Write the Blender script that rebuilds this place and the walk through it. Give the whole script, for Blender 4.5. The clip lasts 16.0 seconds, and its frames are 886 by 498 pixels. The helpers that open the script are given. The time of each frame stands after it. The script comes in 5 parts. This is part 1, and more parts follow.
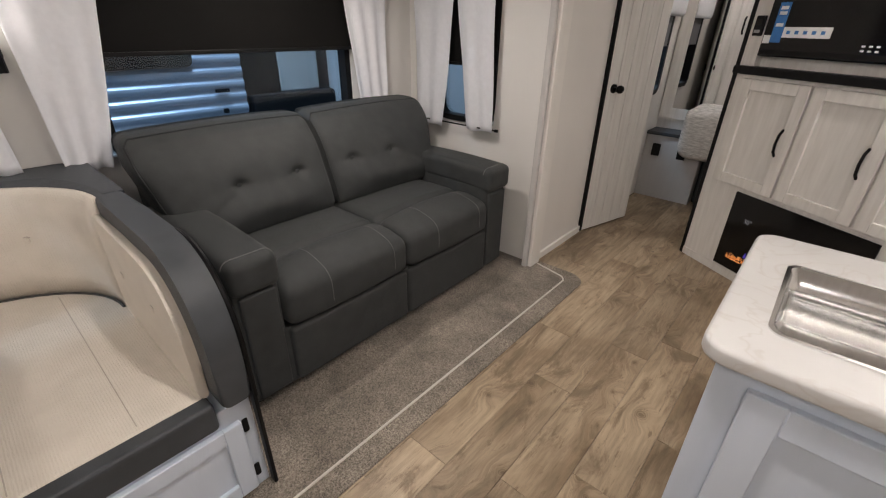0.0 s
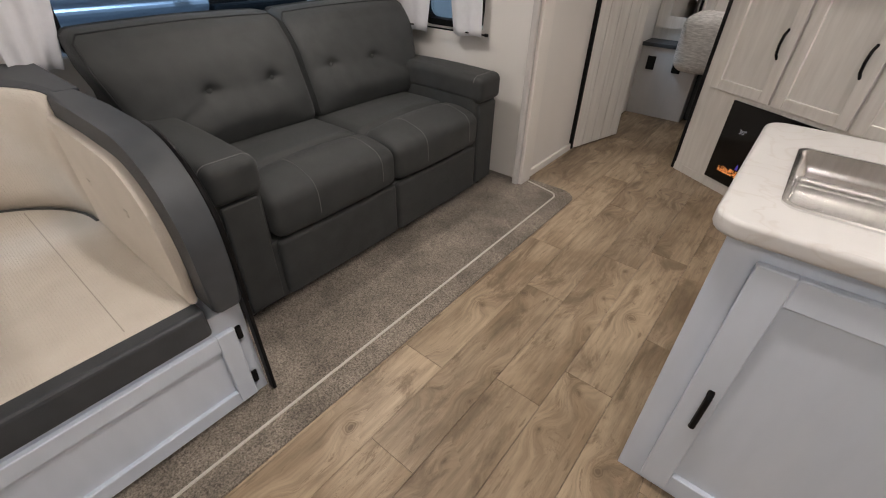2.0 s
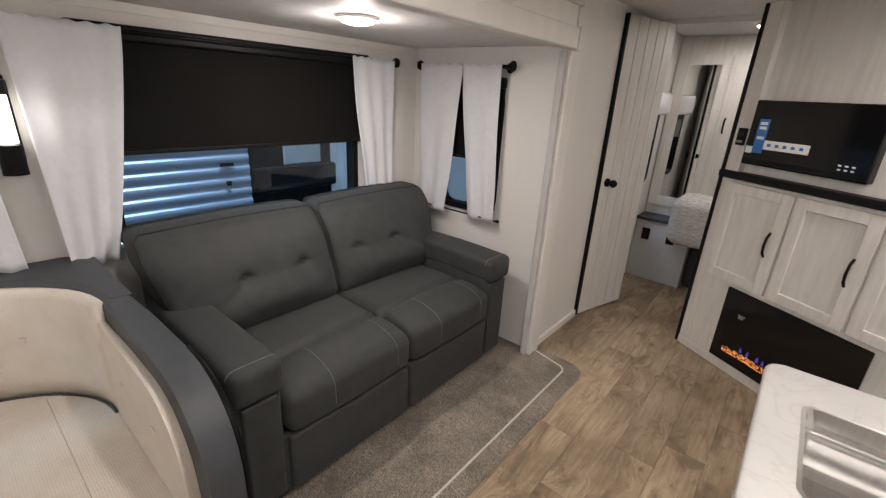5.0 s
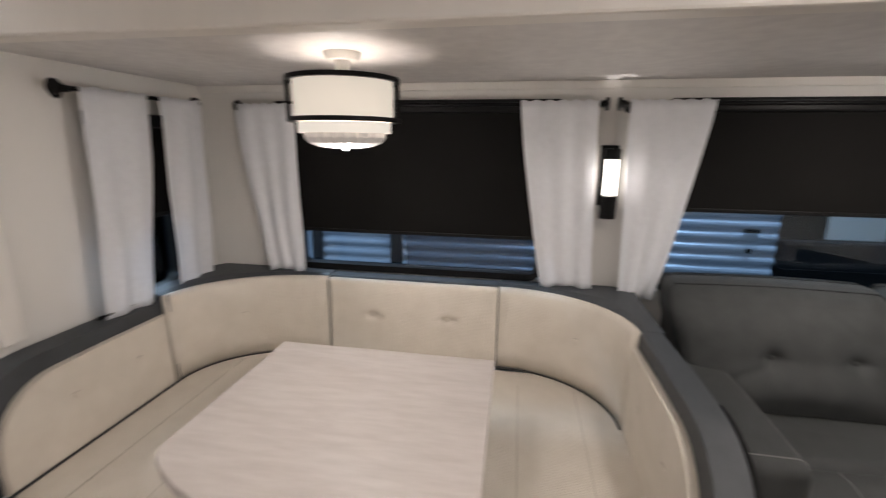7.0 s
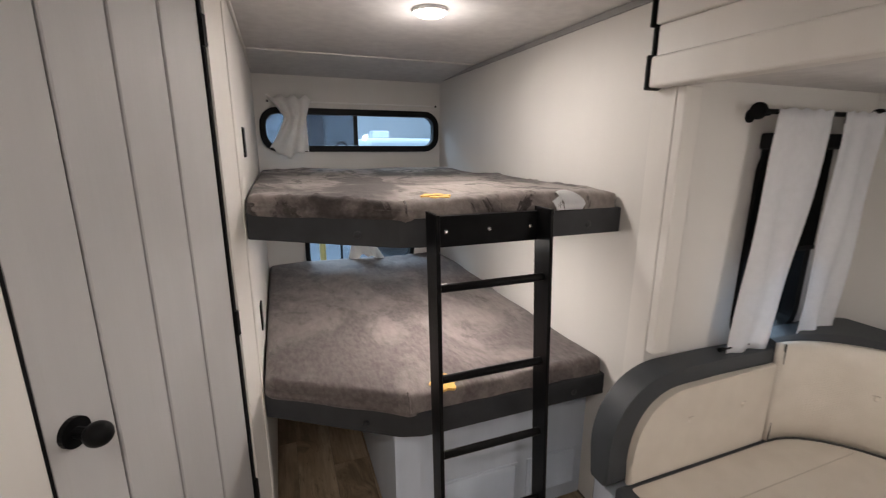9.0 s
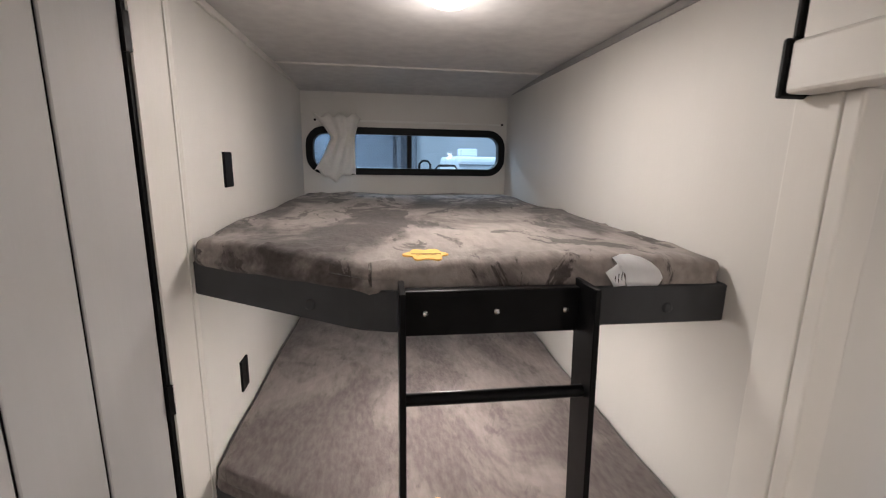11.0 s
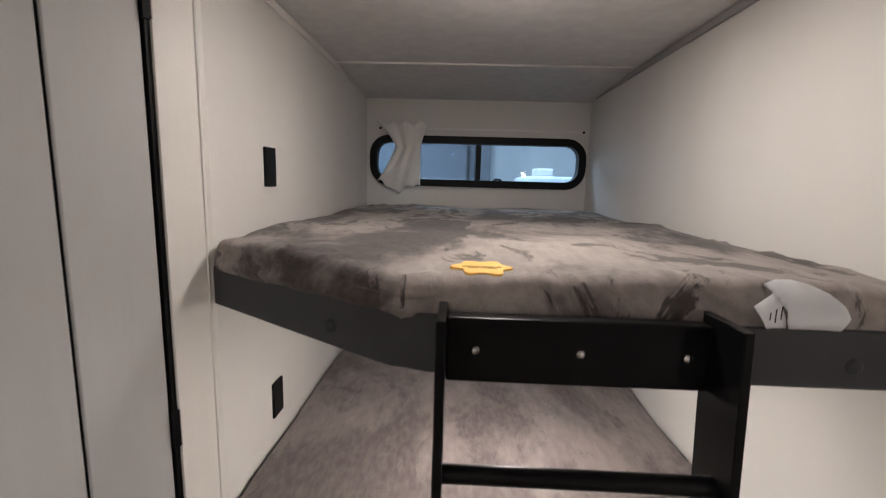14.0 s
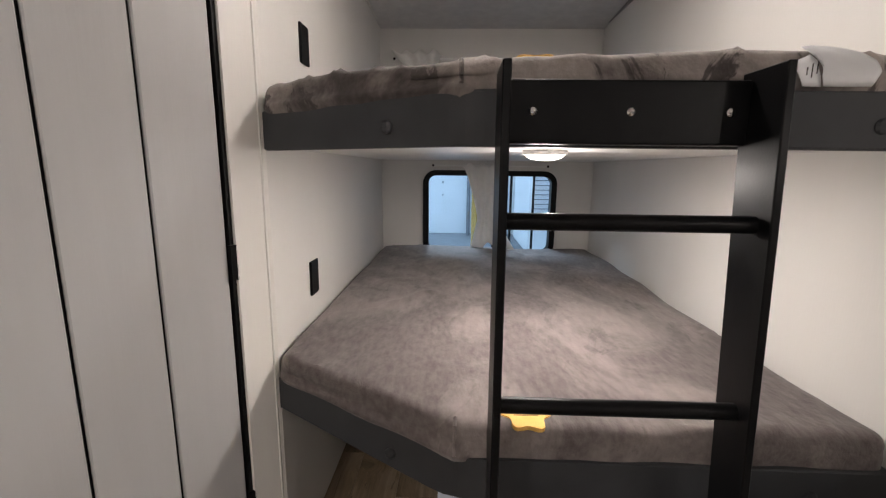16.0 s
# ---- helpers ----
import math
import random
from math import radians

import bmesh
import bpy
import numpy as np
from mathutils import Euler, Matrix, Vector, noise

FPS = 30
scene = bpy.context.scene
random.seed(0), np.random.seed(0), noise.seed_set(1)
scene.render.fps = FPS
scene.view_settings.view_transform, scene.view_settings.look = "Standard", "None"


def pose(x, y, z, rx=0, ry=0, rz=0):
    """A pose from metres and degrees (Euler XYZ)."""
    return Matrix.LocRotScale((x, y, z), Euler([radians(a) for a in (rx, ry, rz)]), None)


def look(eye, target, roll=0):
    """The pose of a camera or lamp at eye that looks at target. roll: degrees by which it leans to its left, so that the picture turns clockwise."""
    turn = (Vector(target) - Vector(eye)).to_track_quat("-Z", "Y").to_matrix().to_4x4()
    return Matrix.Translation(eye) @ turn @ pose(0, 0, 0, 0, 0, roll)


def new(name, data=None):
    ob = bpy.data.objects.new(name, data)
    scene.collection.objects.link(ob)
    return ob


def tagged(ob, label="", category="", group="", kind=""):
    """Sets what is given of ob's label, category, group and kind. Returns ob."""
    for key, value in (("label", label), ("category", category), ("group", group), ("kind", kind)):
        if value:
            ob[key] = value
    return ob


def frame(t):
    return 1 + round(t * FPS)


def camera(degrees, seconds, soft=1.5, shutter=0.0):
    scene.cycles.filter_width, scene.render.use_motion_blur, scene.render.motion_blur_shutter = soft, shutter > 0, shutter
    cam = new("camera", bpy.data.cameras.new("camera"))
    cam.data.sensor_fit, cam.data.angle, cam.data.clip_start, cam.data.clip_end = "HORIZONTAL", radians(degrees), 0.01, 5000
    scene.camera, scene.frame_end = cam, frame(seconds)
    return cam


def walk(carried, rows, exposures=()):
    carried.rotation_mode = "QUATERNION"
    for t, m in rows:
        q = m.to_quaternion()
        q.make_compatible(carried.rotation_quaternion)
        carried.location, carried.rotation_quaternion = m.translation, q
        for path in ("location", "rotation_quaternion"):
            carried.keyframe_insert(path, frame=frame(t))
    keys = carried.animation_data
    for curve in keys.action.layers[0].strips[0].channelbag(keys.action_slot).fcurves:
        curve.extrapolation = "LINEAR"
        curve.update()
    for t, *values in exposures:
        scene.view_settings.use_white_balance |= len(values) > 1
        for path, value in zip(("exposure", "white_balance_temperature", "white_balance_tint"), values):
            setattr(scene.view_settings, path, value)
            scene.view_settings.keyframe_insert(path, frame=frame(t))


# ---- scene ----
cam = camera(91.7, 16.0, soft=1.1, shutter=0.3)
PATH = [
    (0, (-0.052, -0.036, 1.425), (-1.216, 1.304, 0.502), 1.0),
    (0.5, (-0.06, -0.049, 1.369), (-1.187, 1.277, 0.383), 1.1),
    (1, (-0.063, -0.059, 1.312), (-1.145, 1.247, 0.252), 1.0),
    (1.5, (-0.066, -0.058, 1.288), (-1.105, 1.223, 0.157), 1.1),
    (2, (-0.07, -0.06, 1.296), (-1.077, 1.212, 0.125), 1.2),
    (2.5, (-0.079, -0.069, 1.357), (-1.066, 1.197, 0.164), 1.3),
    (3, (-0.092, -0.078, 1.45), (-1.065, 1.184, 0.242), 1.4),
    (3.5, (-0.106, -0.113, 1.544), (-1.106, 1.197, 0.41), 1.5),
    (3.7, (-0.106, -0.113, 1.579), (-1.138, 1.236, 0.523), 1.5),
    (5.8, (-0.25, -0.018, 1.612), (-1.695, 1.277, 1.129), 0.8),
    (6, (-0.265, -0.02, 1.605), (-1.859, 1.088, 1.123), 0.8),
    (6.5, (-0.253, -0.105, 1.594), (-2.142, 0.34, 1.114), 0.9),
    (7, (-0.209, -0.272, 1.59), (-2.122, -0.603, 1.11), 0.5),
    (7.5, (-0.114, -0.413, 1.581), (-1.759, -1.455, 1.124), 0.3),
    (8, (-0.052, -0.603, 1.618), (-1.33, -2.07, 1.154), 0.2),
    (8.5, (-0.009, -0.761, 1.645), (-0.962, -2.455, 1.174), 0.4),
    (9, (-0.017, -0.864, 1.656), (-0.704, -2.683, 1.187), 0.2),
    (9.5, (-0.156, -0.948, 1.661), (-0.666, -2.825, 1.199), 0.3),
    (10, (-0.311, -1.026, 1.678), (-0.735, -2.927, 1.223), 0.4),
    (10.2, (-0.352, -1.061, 1.671), (-0.736, -2.978, 1.247), 0.4),
    (12.3, (-0.513, -1.547, 1.786), (-0.635, -3.506, 1.404), 1.9),
    (12.5, (-0.543, -1.55, 1.784), (-0.635, -3.515, 1.42), 1.9),
    (13, (-0.595, -1.562, 1.777), (-0.62, -3.532, 1.436), 1.8),
    (13.5, (-0.573, -1.579, 1.729), (-0.536, -3.553, 1.409), 1.6),
    (14, (-0.484, -1.529, 1.634), (-0.418, -3.504, 1.326), 1.6),
    (14.5, (-0.431, -1.482, 1.532), (-0.349, -3.457, 1.224), 1.4),
    (15, (-0.42, -1.425, 1.48), (-0.335, -3.398, 1.162), 1.4),
    (15.5, (-0.434, -1.409, 1.364), (-0.361, -3.377, 1.014), 1.1),
    (16, (-0.394, -1.411, 1.283), (-0.331, -3.376, 0.913), 0.7),
]
walk(cam, [(t, look(eye, target, roll)) for t, eye, target, roll in PATH], [(0, 0.28), (3.7, 0.28), (6.0, 0.42), (6.5, 0.24), (7.5, 0.14), (8.0, 0.20), (9.5, 0.10), (12.5, 0.07), (14.5, -0.12), (15.5, 0.05), (16, 0.20)])


# ---- world and light ----
world = bpy.data.worlds.new("hall_air")
scene.world = world
world.use_nodes = True
world.node_tree.nodes["Background"].inputs[0].default_value = (0.36, 0.56, 1.0, 1)
world.node_tree.nodes["Background"].inputs[1].default_value = 0.4


def lamp(name, kind, at, watts, colour, size=0.1, target=None):
    data = bpy.data.lights.new(name, kind)
    data.energy, data.color = watts, colour
    if kind == "AREA":
        data.shape, data.size = "DISK", size
    else:
        data.shadow_soft_size = size
    ob = new(name, data)
    ob.matrix_world = look(at, target or (at[0], at[1] + 0.001, at[2] - 1))
    return ob


WARM = (1.0, 0.91, 0.855)
COOL = (0.56, 0.77, 1.0)
PENDANT = (-1.656, -0.865)
lamp("bunk_light", "AREA", (-0.62, -2.61, 2.118), 7.3, WARM, 0.13)
lamp("bunk_light_spill", "POINT", (-0.62, -2.61, 2.03), 2.6, WARM, 0.06)
lamp("sofa_light", "AREA", (-1.70, 1.20, 1.832), 7.0, WARM, 0.13)
lamp("sofa_light_spill", "POINT", (-1.70, 1.20, 1.79), 4.0, WARM, 0.05)
lamp("bed_light", "AREA", (-0.62, 3.95, 2.118), 4.5, WARM, 0.13)
lamp("aisle_light", "AREA", (0.30, -0.75, 2.118), 9.5, WARM, 0.13)
lamp("kitchen_light", "AREA", (0.55, 2.25, 2.118), 12, WARM, 0.13)
lamp("centre_light", "AREA", (-0.35, 0.55, 2.118), 14, WARM, 0.13)
lamp("lower_bunk_light", "AREA", (-0.63, -2.62, 1.300), 6.5, WARM, 0.10)
lamp("lower_bunk_spill", "POINT", (-0.63, -2.62, 1.265), 3.0, WARM, 0.05)
lamp("pendant_bulb", "POINT", (PENDANT[0], PENDANT[1], 1.55), 11.0, WARM, 0.06)
lamp("pendant_upper_bulb", "POINT", (PENDANT[0], PENDANT[1], 1.715), 1.4, WARM, 0.05)
lamp("sconce_bulb", "POINT", (-2.283, 0.146, 1.44), 0.75, WARM, 0.03)
lamp("sconce_upward_bulb", "SPOT", (-2.32, 0.146, 1.60), 2.0, WARM, 0.02, (-2.319, 0.146, 2.0)).data.spot_size = radians(34)
for hx, hy in ((-6.5, -6), (-2.9, 1.5), (0, -9), (4, -13)):
    lamp("hall_light", "AREA", (hx, hy, 6.2), 550 if hx == -2.9 else 700, COOL, 2.5)

# ---- materials ----
ALL_MATERIALS = {}


def surface(name, dark, light, rough=0.5, scale=6.0, stretch=(1, 1, 1), metal=0.0, bump=0.0, bump_scale=60.0, bump_stretch=(1, 1, 1), contrast=(0.3, 0.7), detail=5.0,
            rough_vary=0.08, per_object=0.0, sheen=0.0, coat=0.0, spec=0.5):
    """A procedural surface: two colours mixed by noise in real size, fine relief, uneven gloss."""
    m = bpy.data.materials.new(name)
    m.use_nodes = True
    nt = m.node_tree
    b = nt.nodes["Principled BSDF"]
    geo = nt.nodes.new("ShaderNodeNewGeometry")
    mp = nt.nodes.new("ShaderNodeMapping")
    mp.inputs["Scale"].default_value = stretch
    src = geo.outputs["Position"]
    info = nt.nodes.new("ShaderNodeObjectInfo")
    if per_object:
        add = nt.nodes.new("ShaderNodeVectorMath")
        add.operation = "MULTIPLY_ADD"
        comb = nt.nodes.new("ShaderNodeCombineXYZ")
        for k in range(3):
            nt.links.new(info.outputs["Random"], comb.inputs[k])
        nt.links.new(comb.outputs[0], add.inputs[0])
        add.inputs[1].default_value = (7.3, 13.1, 3.7)
        nt.links.new(src, add.inputs[2])
        src = add.outputs[0]
    nt.links.new(src, mp.inputs[0])
    n1 = nt.nodes.new("ShaderNodeTexNoise")
    n1.inputs["Scale"].default_value, n1.inputs["Detail"].default_value = scale, detail
    nt.links.new(mp.outputs[0], n1.inputs["Vector"])
    ramp = nt.nodes.new("ShaderNodeValToRGB")
    ramp.color_ramp.elements[0].position, ramp.color_ramp.elements[1].position = contrast
    ramp.color_ramp.elements[0].color, ramp.color_ramp.elements[1].color = (*dark, 1), (*light, 1)
    nt.links.new(n1.outputs[0], ramp.inputs[0])
    colour = ramp.outputs[0]
    if per_object:
        hsv = nt.nodes.new("ShaderNodeHueSaturation")
        mr = nt.nodes.new("ShaderNodeMapRange")
        mr.inputs[3].default_value, mr.inputs[4].default_value = 1 - per_object, 1 + per_object
        nt.links.new(info.outputs["Random"], mr.inputs[0])
        nt.links.new(mr.outputs[0], hsv.inputs["Value"])
        nt.links.new(colour, hsv.inputs["Color"])
        colour = hsv.outputs[0]
    nt.links.new(colour, b.inputs["Base Color"])
    b.inputs["Metallic"].default_value = metal
    r2 = nt.nodes.new("ShaderNodeMapRange")
    r2.inputs[3].default_value, r2.inputs[4].default_value = max(0.03, rough - rough_vary), min(1, rough + rough_vary)
    nt.links.new(n1.outputs[0], r2.inputs[0])
    nt.links.new(r2.outputs[0], b.inputs["Roughness"])
    b.inputs["Sheen Weight"].default_value = sheen
    b.inputs["Coat Weight"].default_value = coat
    b.inputs["Specular IOR Level"].default_value = spec
    if bump:
        mp2 = nt.nodes.new("ShaderNodeMapping")
        mp2.inputs["Scale"].default_value = bump_stretch
        nt.links.new(geo.outputs["Position"], mp2.inputs[0])
        n2 = nt.nodes.new("ShaderNodeTexNoise")
        n2.inputs["Scale"].default_value, n2.inputs["Detail"].default_value = bump_scale, 4
        nt.links.new(mp2.outputs[0], n2.inputs["Vector"])
        bp = nt.nodes.new("ShaderNodeBump")
        bp.inputs["Strength"].default_value, bp.inputs["Distance"].default_value = bump, 0.004
        nt.links.new(n2.outputs[0], bp.inputs["Height"])
        nt.links.new(bp.outputs[0], b.inputs["Normal"])
    ALL_MATERIALS[name] = m
    return m


def glow(name, colour, strength):
    m = bpy.data.materials.new(name)
    m.use_nodes = True
    b = m.node_tree.nodes["Principled BSDF"]
    b.inputs["Base Color"].default_value = (*[0.5 * c for c in colour], 1)
    b.inputs["Emission Color"].default_value = (*colour, 1)
    b.inputs["Emission Strength"].default_value = strength
    return m


def glass(name, tint=(0.9, 0.95, 1.0), rough=0.0):
    m = bpy.data.materials.new(name)
    m.use_nodes = True
    nt = m.node_tree
    nt.nodes.remove(nt.nodes["Principled BSDF"])
    out = nt.nodes["Material Output"]
    tr = nt.nodes.new("ShaderNodeBsdfTransparent")
    tr.inputs[0].default_value = (*tint, 1)
    gl = nt.nodes.new("ShaderNodeBsdfGlossy")
    gl.inputs["Roughness"].default_value = rough
    fr = nt.nodes.new("ShaderNodeFresnel")
    fr.inputs[0].default_value = 1.5
    mix = nt.nodes.new("ShaderNodeMixShader")
    nt.links.new(fr.outputs[0], mix.inputs[0])
    nt.links.new(tr.outputs[0], mix.inputs[1])
    nt.links.new(gl.outputs[0], mix.inputs[2])
    nt.links.new(mix.outputs[0], out.inputs[0])
    return m


def fabric_thin(name, colour, through_amount=0.35):
    """Thin woven cloth that lets some light through."""
    m = surface(name, [c * 0.93 for c in colour], colour, 0.9, 40, bump=0.25, bump_scale=700)
    nt = m.node_tree
    b, out = nt.nodes["Principled BSDF"], nt.nodes["Material Output"]
    tl = nt.nodes.new("ShaderNodeBsdfTranslucent")
    tl.inputs[0].default_value = (*colour, 1)
    mix = nt.nodes.new("ShaderNodeMixShader")
    mix.inputs[0].default_value = through_amount
    nt.links.new(b.outputs[0], mix.inputs[1])
    nt.links.new(tl.outputs[0], mix.inputs[2])
    nt.links.new(mix.outputs[0], out.inputs[0])
    return m


WALL = surface("wall_board", (0.67, 0.65, 0.62), (0.72, 0.70, 0.67), 0.55, 3, (1, 1, 0.25), bump=0.06, bump_scale=160, bump_stretch=(1, 1, 0.1))
WALL_WHITE = surface("white_trim", (0.70, 0.675, 0.64), (0.76, 0.735, 0.70), 0.45, 8, (1, 1, 0.2), bump=0.05, bump_scale=140, bump_stretch=(1, 1, 0.1))
STRIP_PALE = surface("pale_rubber_strip", (0.46, 0.445, 0.43), (0.52, 0.505, 0.49), 0.55, 10)
TRIM_GREY = surface("grey_vinyl_strip", (0.27, 0.265, 0.26), (0.32, 0.315, 0.31), 0.5, 10)
CEILING = surface("ceiling_board", (0.60, 0.585, 0.58), (0.69, 0.675, 0.665), 0.6, 17, detail=8, contrast=(0.32, 0.68), bump=0.12, bump_scale=90)
def plank_wood():
    """Pale brown plank print: tone of its own for each plank, long grain, smoky stains, knots with rings and fine cracks."""
    m = bpy.data.materials.new("vinyl_plank")
    m.use_nodes = True
    nt = m.node_tree
    b = nt.nodes["Principled BSDF"]

    def node(kind, **sets):
        n = nt.nodes.new("ShaderNode" + kind)
        for k, v in sets.items():
            n.inputs[k.replace("_", " ")].default_value = v
        return n

    def math2(op, a, c):
        n = nt.nodes.new("ShaderNodeMath")
        n.operation = op
        for k, v in enumerate((a, c)):
            if isinstance(v, (int, float)):
                n.inputs[k].default_value = v
            else:
                nt.links.new(v, n.inputs[k])
        return n.outputs[0]

    def span(src, a, c, v0, v1):
        r = nt.nodes.new("ShaderNodeMapRange")
        r.interpolation_type = "SMOOTHSTEP"
        for k, v in zip((1, 2, 3, 4), (a, c, v0, v1)):
            r.inputs[k].default_value = v
        nt.links.new(src, r.inputs[0])
        return r.outputs[0]
    geo, info = nt.nodes.new("ShaderNodeNewGeometry"), nt.nodes.new("ShaderNodeObjectInfo")
    comb = nt.nodes.new("ShaderNodeCombineXYZ")
    for k in range(3):
        nt.links.new(info.outputs["Random"], comb.inputs[k])
    add = nt.nodes.new("ShaderNodeVectorMath")
    add.operation = "MULTIPLY_ADD"
    add.inputs[1].default_value = (17.3, 31.7, 0)
    nt.links.new(comb.outputs[0], add.inputs[0])
    nt.links.new(geo.outputs["Position"], add.inputs[2])

    def field(scale, detail, stretch, rough=0.55, dist=0.0, src=None):
        mp = nt.nodes.new("ShaderNodeMapping")
        mp.inputs["Scale"].default_value = stretch
        nt.links.new(src or add.outputs[0], mp.inputs[0])
        n = node("TexNoise", Scale=scale, Detail=detail, Roughness=rough, Distortion=dist)
        nt.links.new(mp.outputs[0], n.inputs["Vector"])
        return n
    # knots: a few of the cells of a bent grid carry one
    wob = field(9, 3, (1, 1, 1)).outputs["Color"]
    bent = nt.nodes.new("ShaderNodeMixRGB")
    bent.blend_type = "ADD"
    bent.inputs[0].default_value = 0.06
    nt.links.new(add.outputs[0], bent.inputs[1])
    nt.links.new(wob, bent.inputs[2])
    mp = nt.nodes.new("ShaderNodeMapping")
    mp.inputs["Scale"].default_value = (5.6, 4.2, 0.0)
    nt.links.new(bent.outputs[0], mp.inputs[0])
    vor = nt.nodes.new("ShaderNodeTexVoronoi")
    vor.voronoi_dimensions = "2D"
    vor.inputs["Scale"].default_value = 1.0
    nt.links.new(mp.outputs[0], vor.inputs["Vector"])
    pick = nt.nodes.new("ShaderNodeSeparateColor")
    nt.links.new(vor.outputs["Color"], pick.inputs[0])
    has = math2("GREATER_THAN", pick.outputs[0], 0.62)
    size = span(pick.outputs[1], 0.0, 1.0, 1.1, 2.6)
    reach = math2("MULTIPLY", vor.outputs["Distance"], size)
    ramp = nt.nodes.new("ShaderNodeValToRGB")
    e = ramp.color_ramp.elements
    e[0].position, e[0].color = 0.0, (0.75, 0.75, 0.75, 1)
    e[1].position, e[1].color = 0.34, (0, 0, 0, 1)
    for pos, v in ((0.05, 0.8), (0.075, 0.35), (0.10, 0.75), (0.125, 0.14), (0.155, 0.42), (0.18, 0.07), (0.22, 0.2), (0.26, 0.04)):
        q = e.new(pos)
        q.color = (v, v, v, 1)
    nt.links.new(reach, ramp.inputs[0])
    knots = math2("MULTIPLY", ramp.outputs[0], has)
    # grain bends round the knots
    pull = math2("MULTIPLY", span(vor.outputs["Distance"], 0.0, 0.5, 0.05, 0.0), has)
    shift = nt.nodes.new("ShaderNodeCombineXYZ")
    nt.links.new(pull, shift.inputs[0])
    moved = nt.nodes.new("ShaderNodeVectorMath")
    nt.links.new(add.outputs[0], moved.inputs[0])
    nt.links.new(shift.outputs[0], moved.inputs[1])
    grain_src = moved.outputs[0]
    tone = field(2.6, 4, (1.7, 0.75, 1), 0.5, 0.4, grain_src).outputs[0]
    fine = field(46, 7, (1.0, 0.075, 1), 0.7, 0.0, grain_src).outputs[0]
    smoke = field(2.7, 12, (2.6, 0.85, 1), 0.68, 0.7, grain_src).outputs[0]
    fleck = field(16, 8, (2.2, 0.45, 1), 0.7, 0.6, grain_src).outputs[0]
    base = nt.nodes.new("ShaderNodeMixRGB")
    base.inputs[1].default_value, base.inputs[2].default_value = (0.235, 0.172, 0.110, 1), (0.385, 0.297, 0.202, 1)
    nt.links.new(span(tone, 0.34, 0.62, 0.0, 1.0), base.inputs[0])
    value = math2("MULTIPLY", span(fine, 0.3, 0.7, 0.72, 1.14), span(info.outputs["Random"], 0.0, 1.0, 0.83, 1.10))
    hsv = nt.nodes.new("ShaderNodeHueSaturation")
    nt.links.new(value, hsv.inputs["Value"])
    nt.links.new(base.outputs[0], hsv.inputs["Color"])
    crack = math2("ABSOLUTE", math2("SUBTRACT", field(4, 9, (4.2, 1.0, 1), 0.66, 1.4, grain_src).outputs[0], 0.57), 0.0)
    dark = math2("MAXIMUM", span(smoke, 0.50, 0.66, 0.0, 0.72), span(fleck, 0.56, 0.68, 0.0, 0.62))
    dark = math2("MAXIMUM", dark, math2("MULTIPLY", span(crack, 0.0, 0.014, 0.75, 0.0), span(smoke, 0.45, 0.6, 0.1, 1.0)))
    dark = math2("MAXIMUM", dark, knots)
    mix = nt.nodes.new("ShaderNodeMixRGB")
    mix.inputs[2].default_value = (0.105, 0.069, 0.040, 1)
    nt.links.new(dark, mix.inputs[0])
    nt.links.new(hsv.outputs[0], mix.inputs[1])
    nt.links.new(mix.outputs[0], b.inputs["Base Color"])
    nt.links.new(span(fine, 0.3, 0.7, 0.50, 0.36), b.inputs["Roughness"])
    b.inputs["Specular IOR Level"].default_value = 0.4
    bp = nt.nodes.new("ShaderNodeBump")
    bp.inputs["Strength"].default_value, bp.inputs["Distance"].default_value = 0.15, 0.002
    nt.links.new(fine, bp.inputs["Height"])
    nt.links.new(bp.outputs[0], b.inputs["Normal"])
    return m


PLANK_WOOD = plank_wood()
SUBFLOOR = surface("floor_underlay", (0.10, 0.075, 0.05), (0.13, 0.10, 0.07), 0.8, 10)
def carpet_pile():
    """Short shaggy pile: fine flecks, with broad lighter and darker sweeps."""
    m = surface("shaggy_carpet", (0.095, 0.081, 0.067), (0.335, 0.29, 0.24), 0.95, 190, detail=5, contrast=(0.32, 0.68), bump=0.9, bump_scale=260, sheen=0.15, spec=0.1)
    nt = m.node_tree
    b = nt.nodes["Principled BSDF"]
    base = b.inputs["Base Color"].links[0].from_socket
    geo = nt.nodes.new("ShaderNodeNewGeometry")
    n = nt.nodes.new("ShaderNodeTexNoise")
    n.inputs["Scale"].default_value, n.inputs["Detail"].default_value, n.inputs["Roughness"].default_value = 4.5, 9, 0.65
    nt.links.new(geo.outputs["Position"], n.inputs["Vector"])
    r = nt.nodes.new("ShaderNodeMapRange")
    for k, v in zip((1, 2, 3, 4), (0.36, 0.64, 0.66, 1.2)):
        r.inputs[k].default_value = v
    nt.links.new(n.outputs[0], r.inputs[0])
    hsv = nt.nodes.new("ShaderNodeHueSaturation")
    nt.links.new(r.outputs[0], hsv.inputs["Value"])
    nt.links.new(base, hsv.inputs["Color"])
    nt.links.new(hsv.outputs[0], b.inputs["Base Color"])
    return m


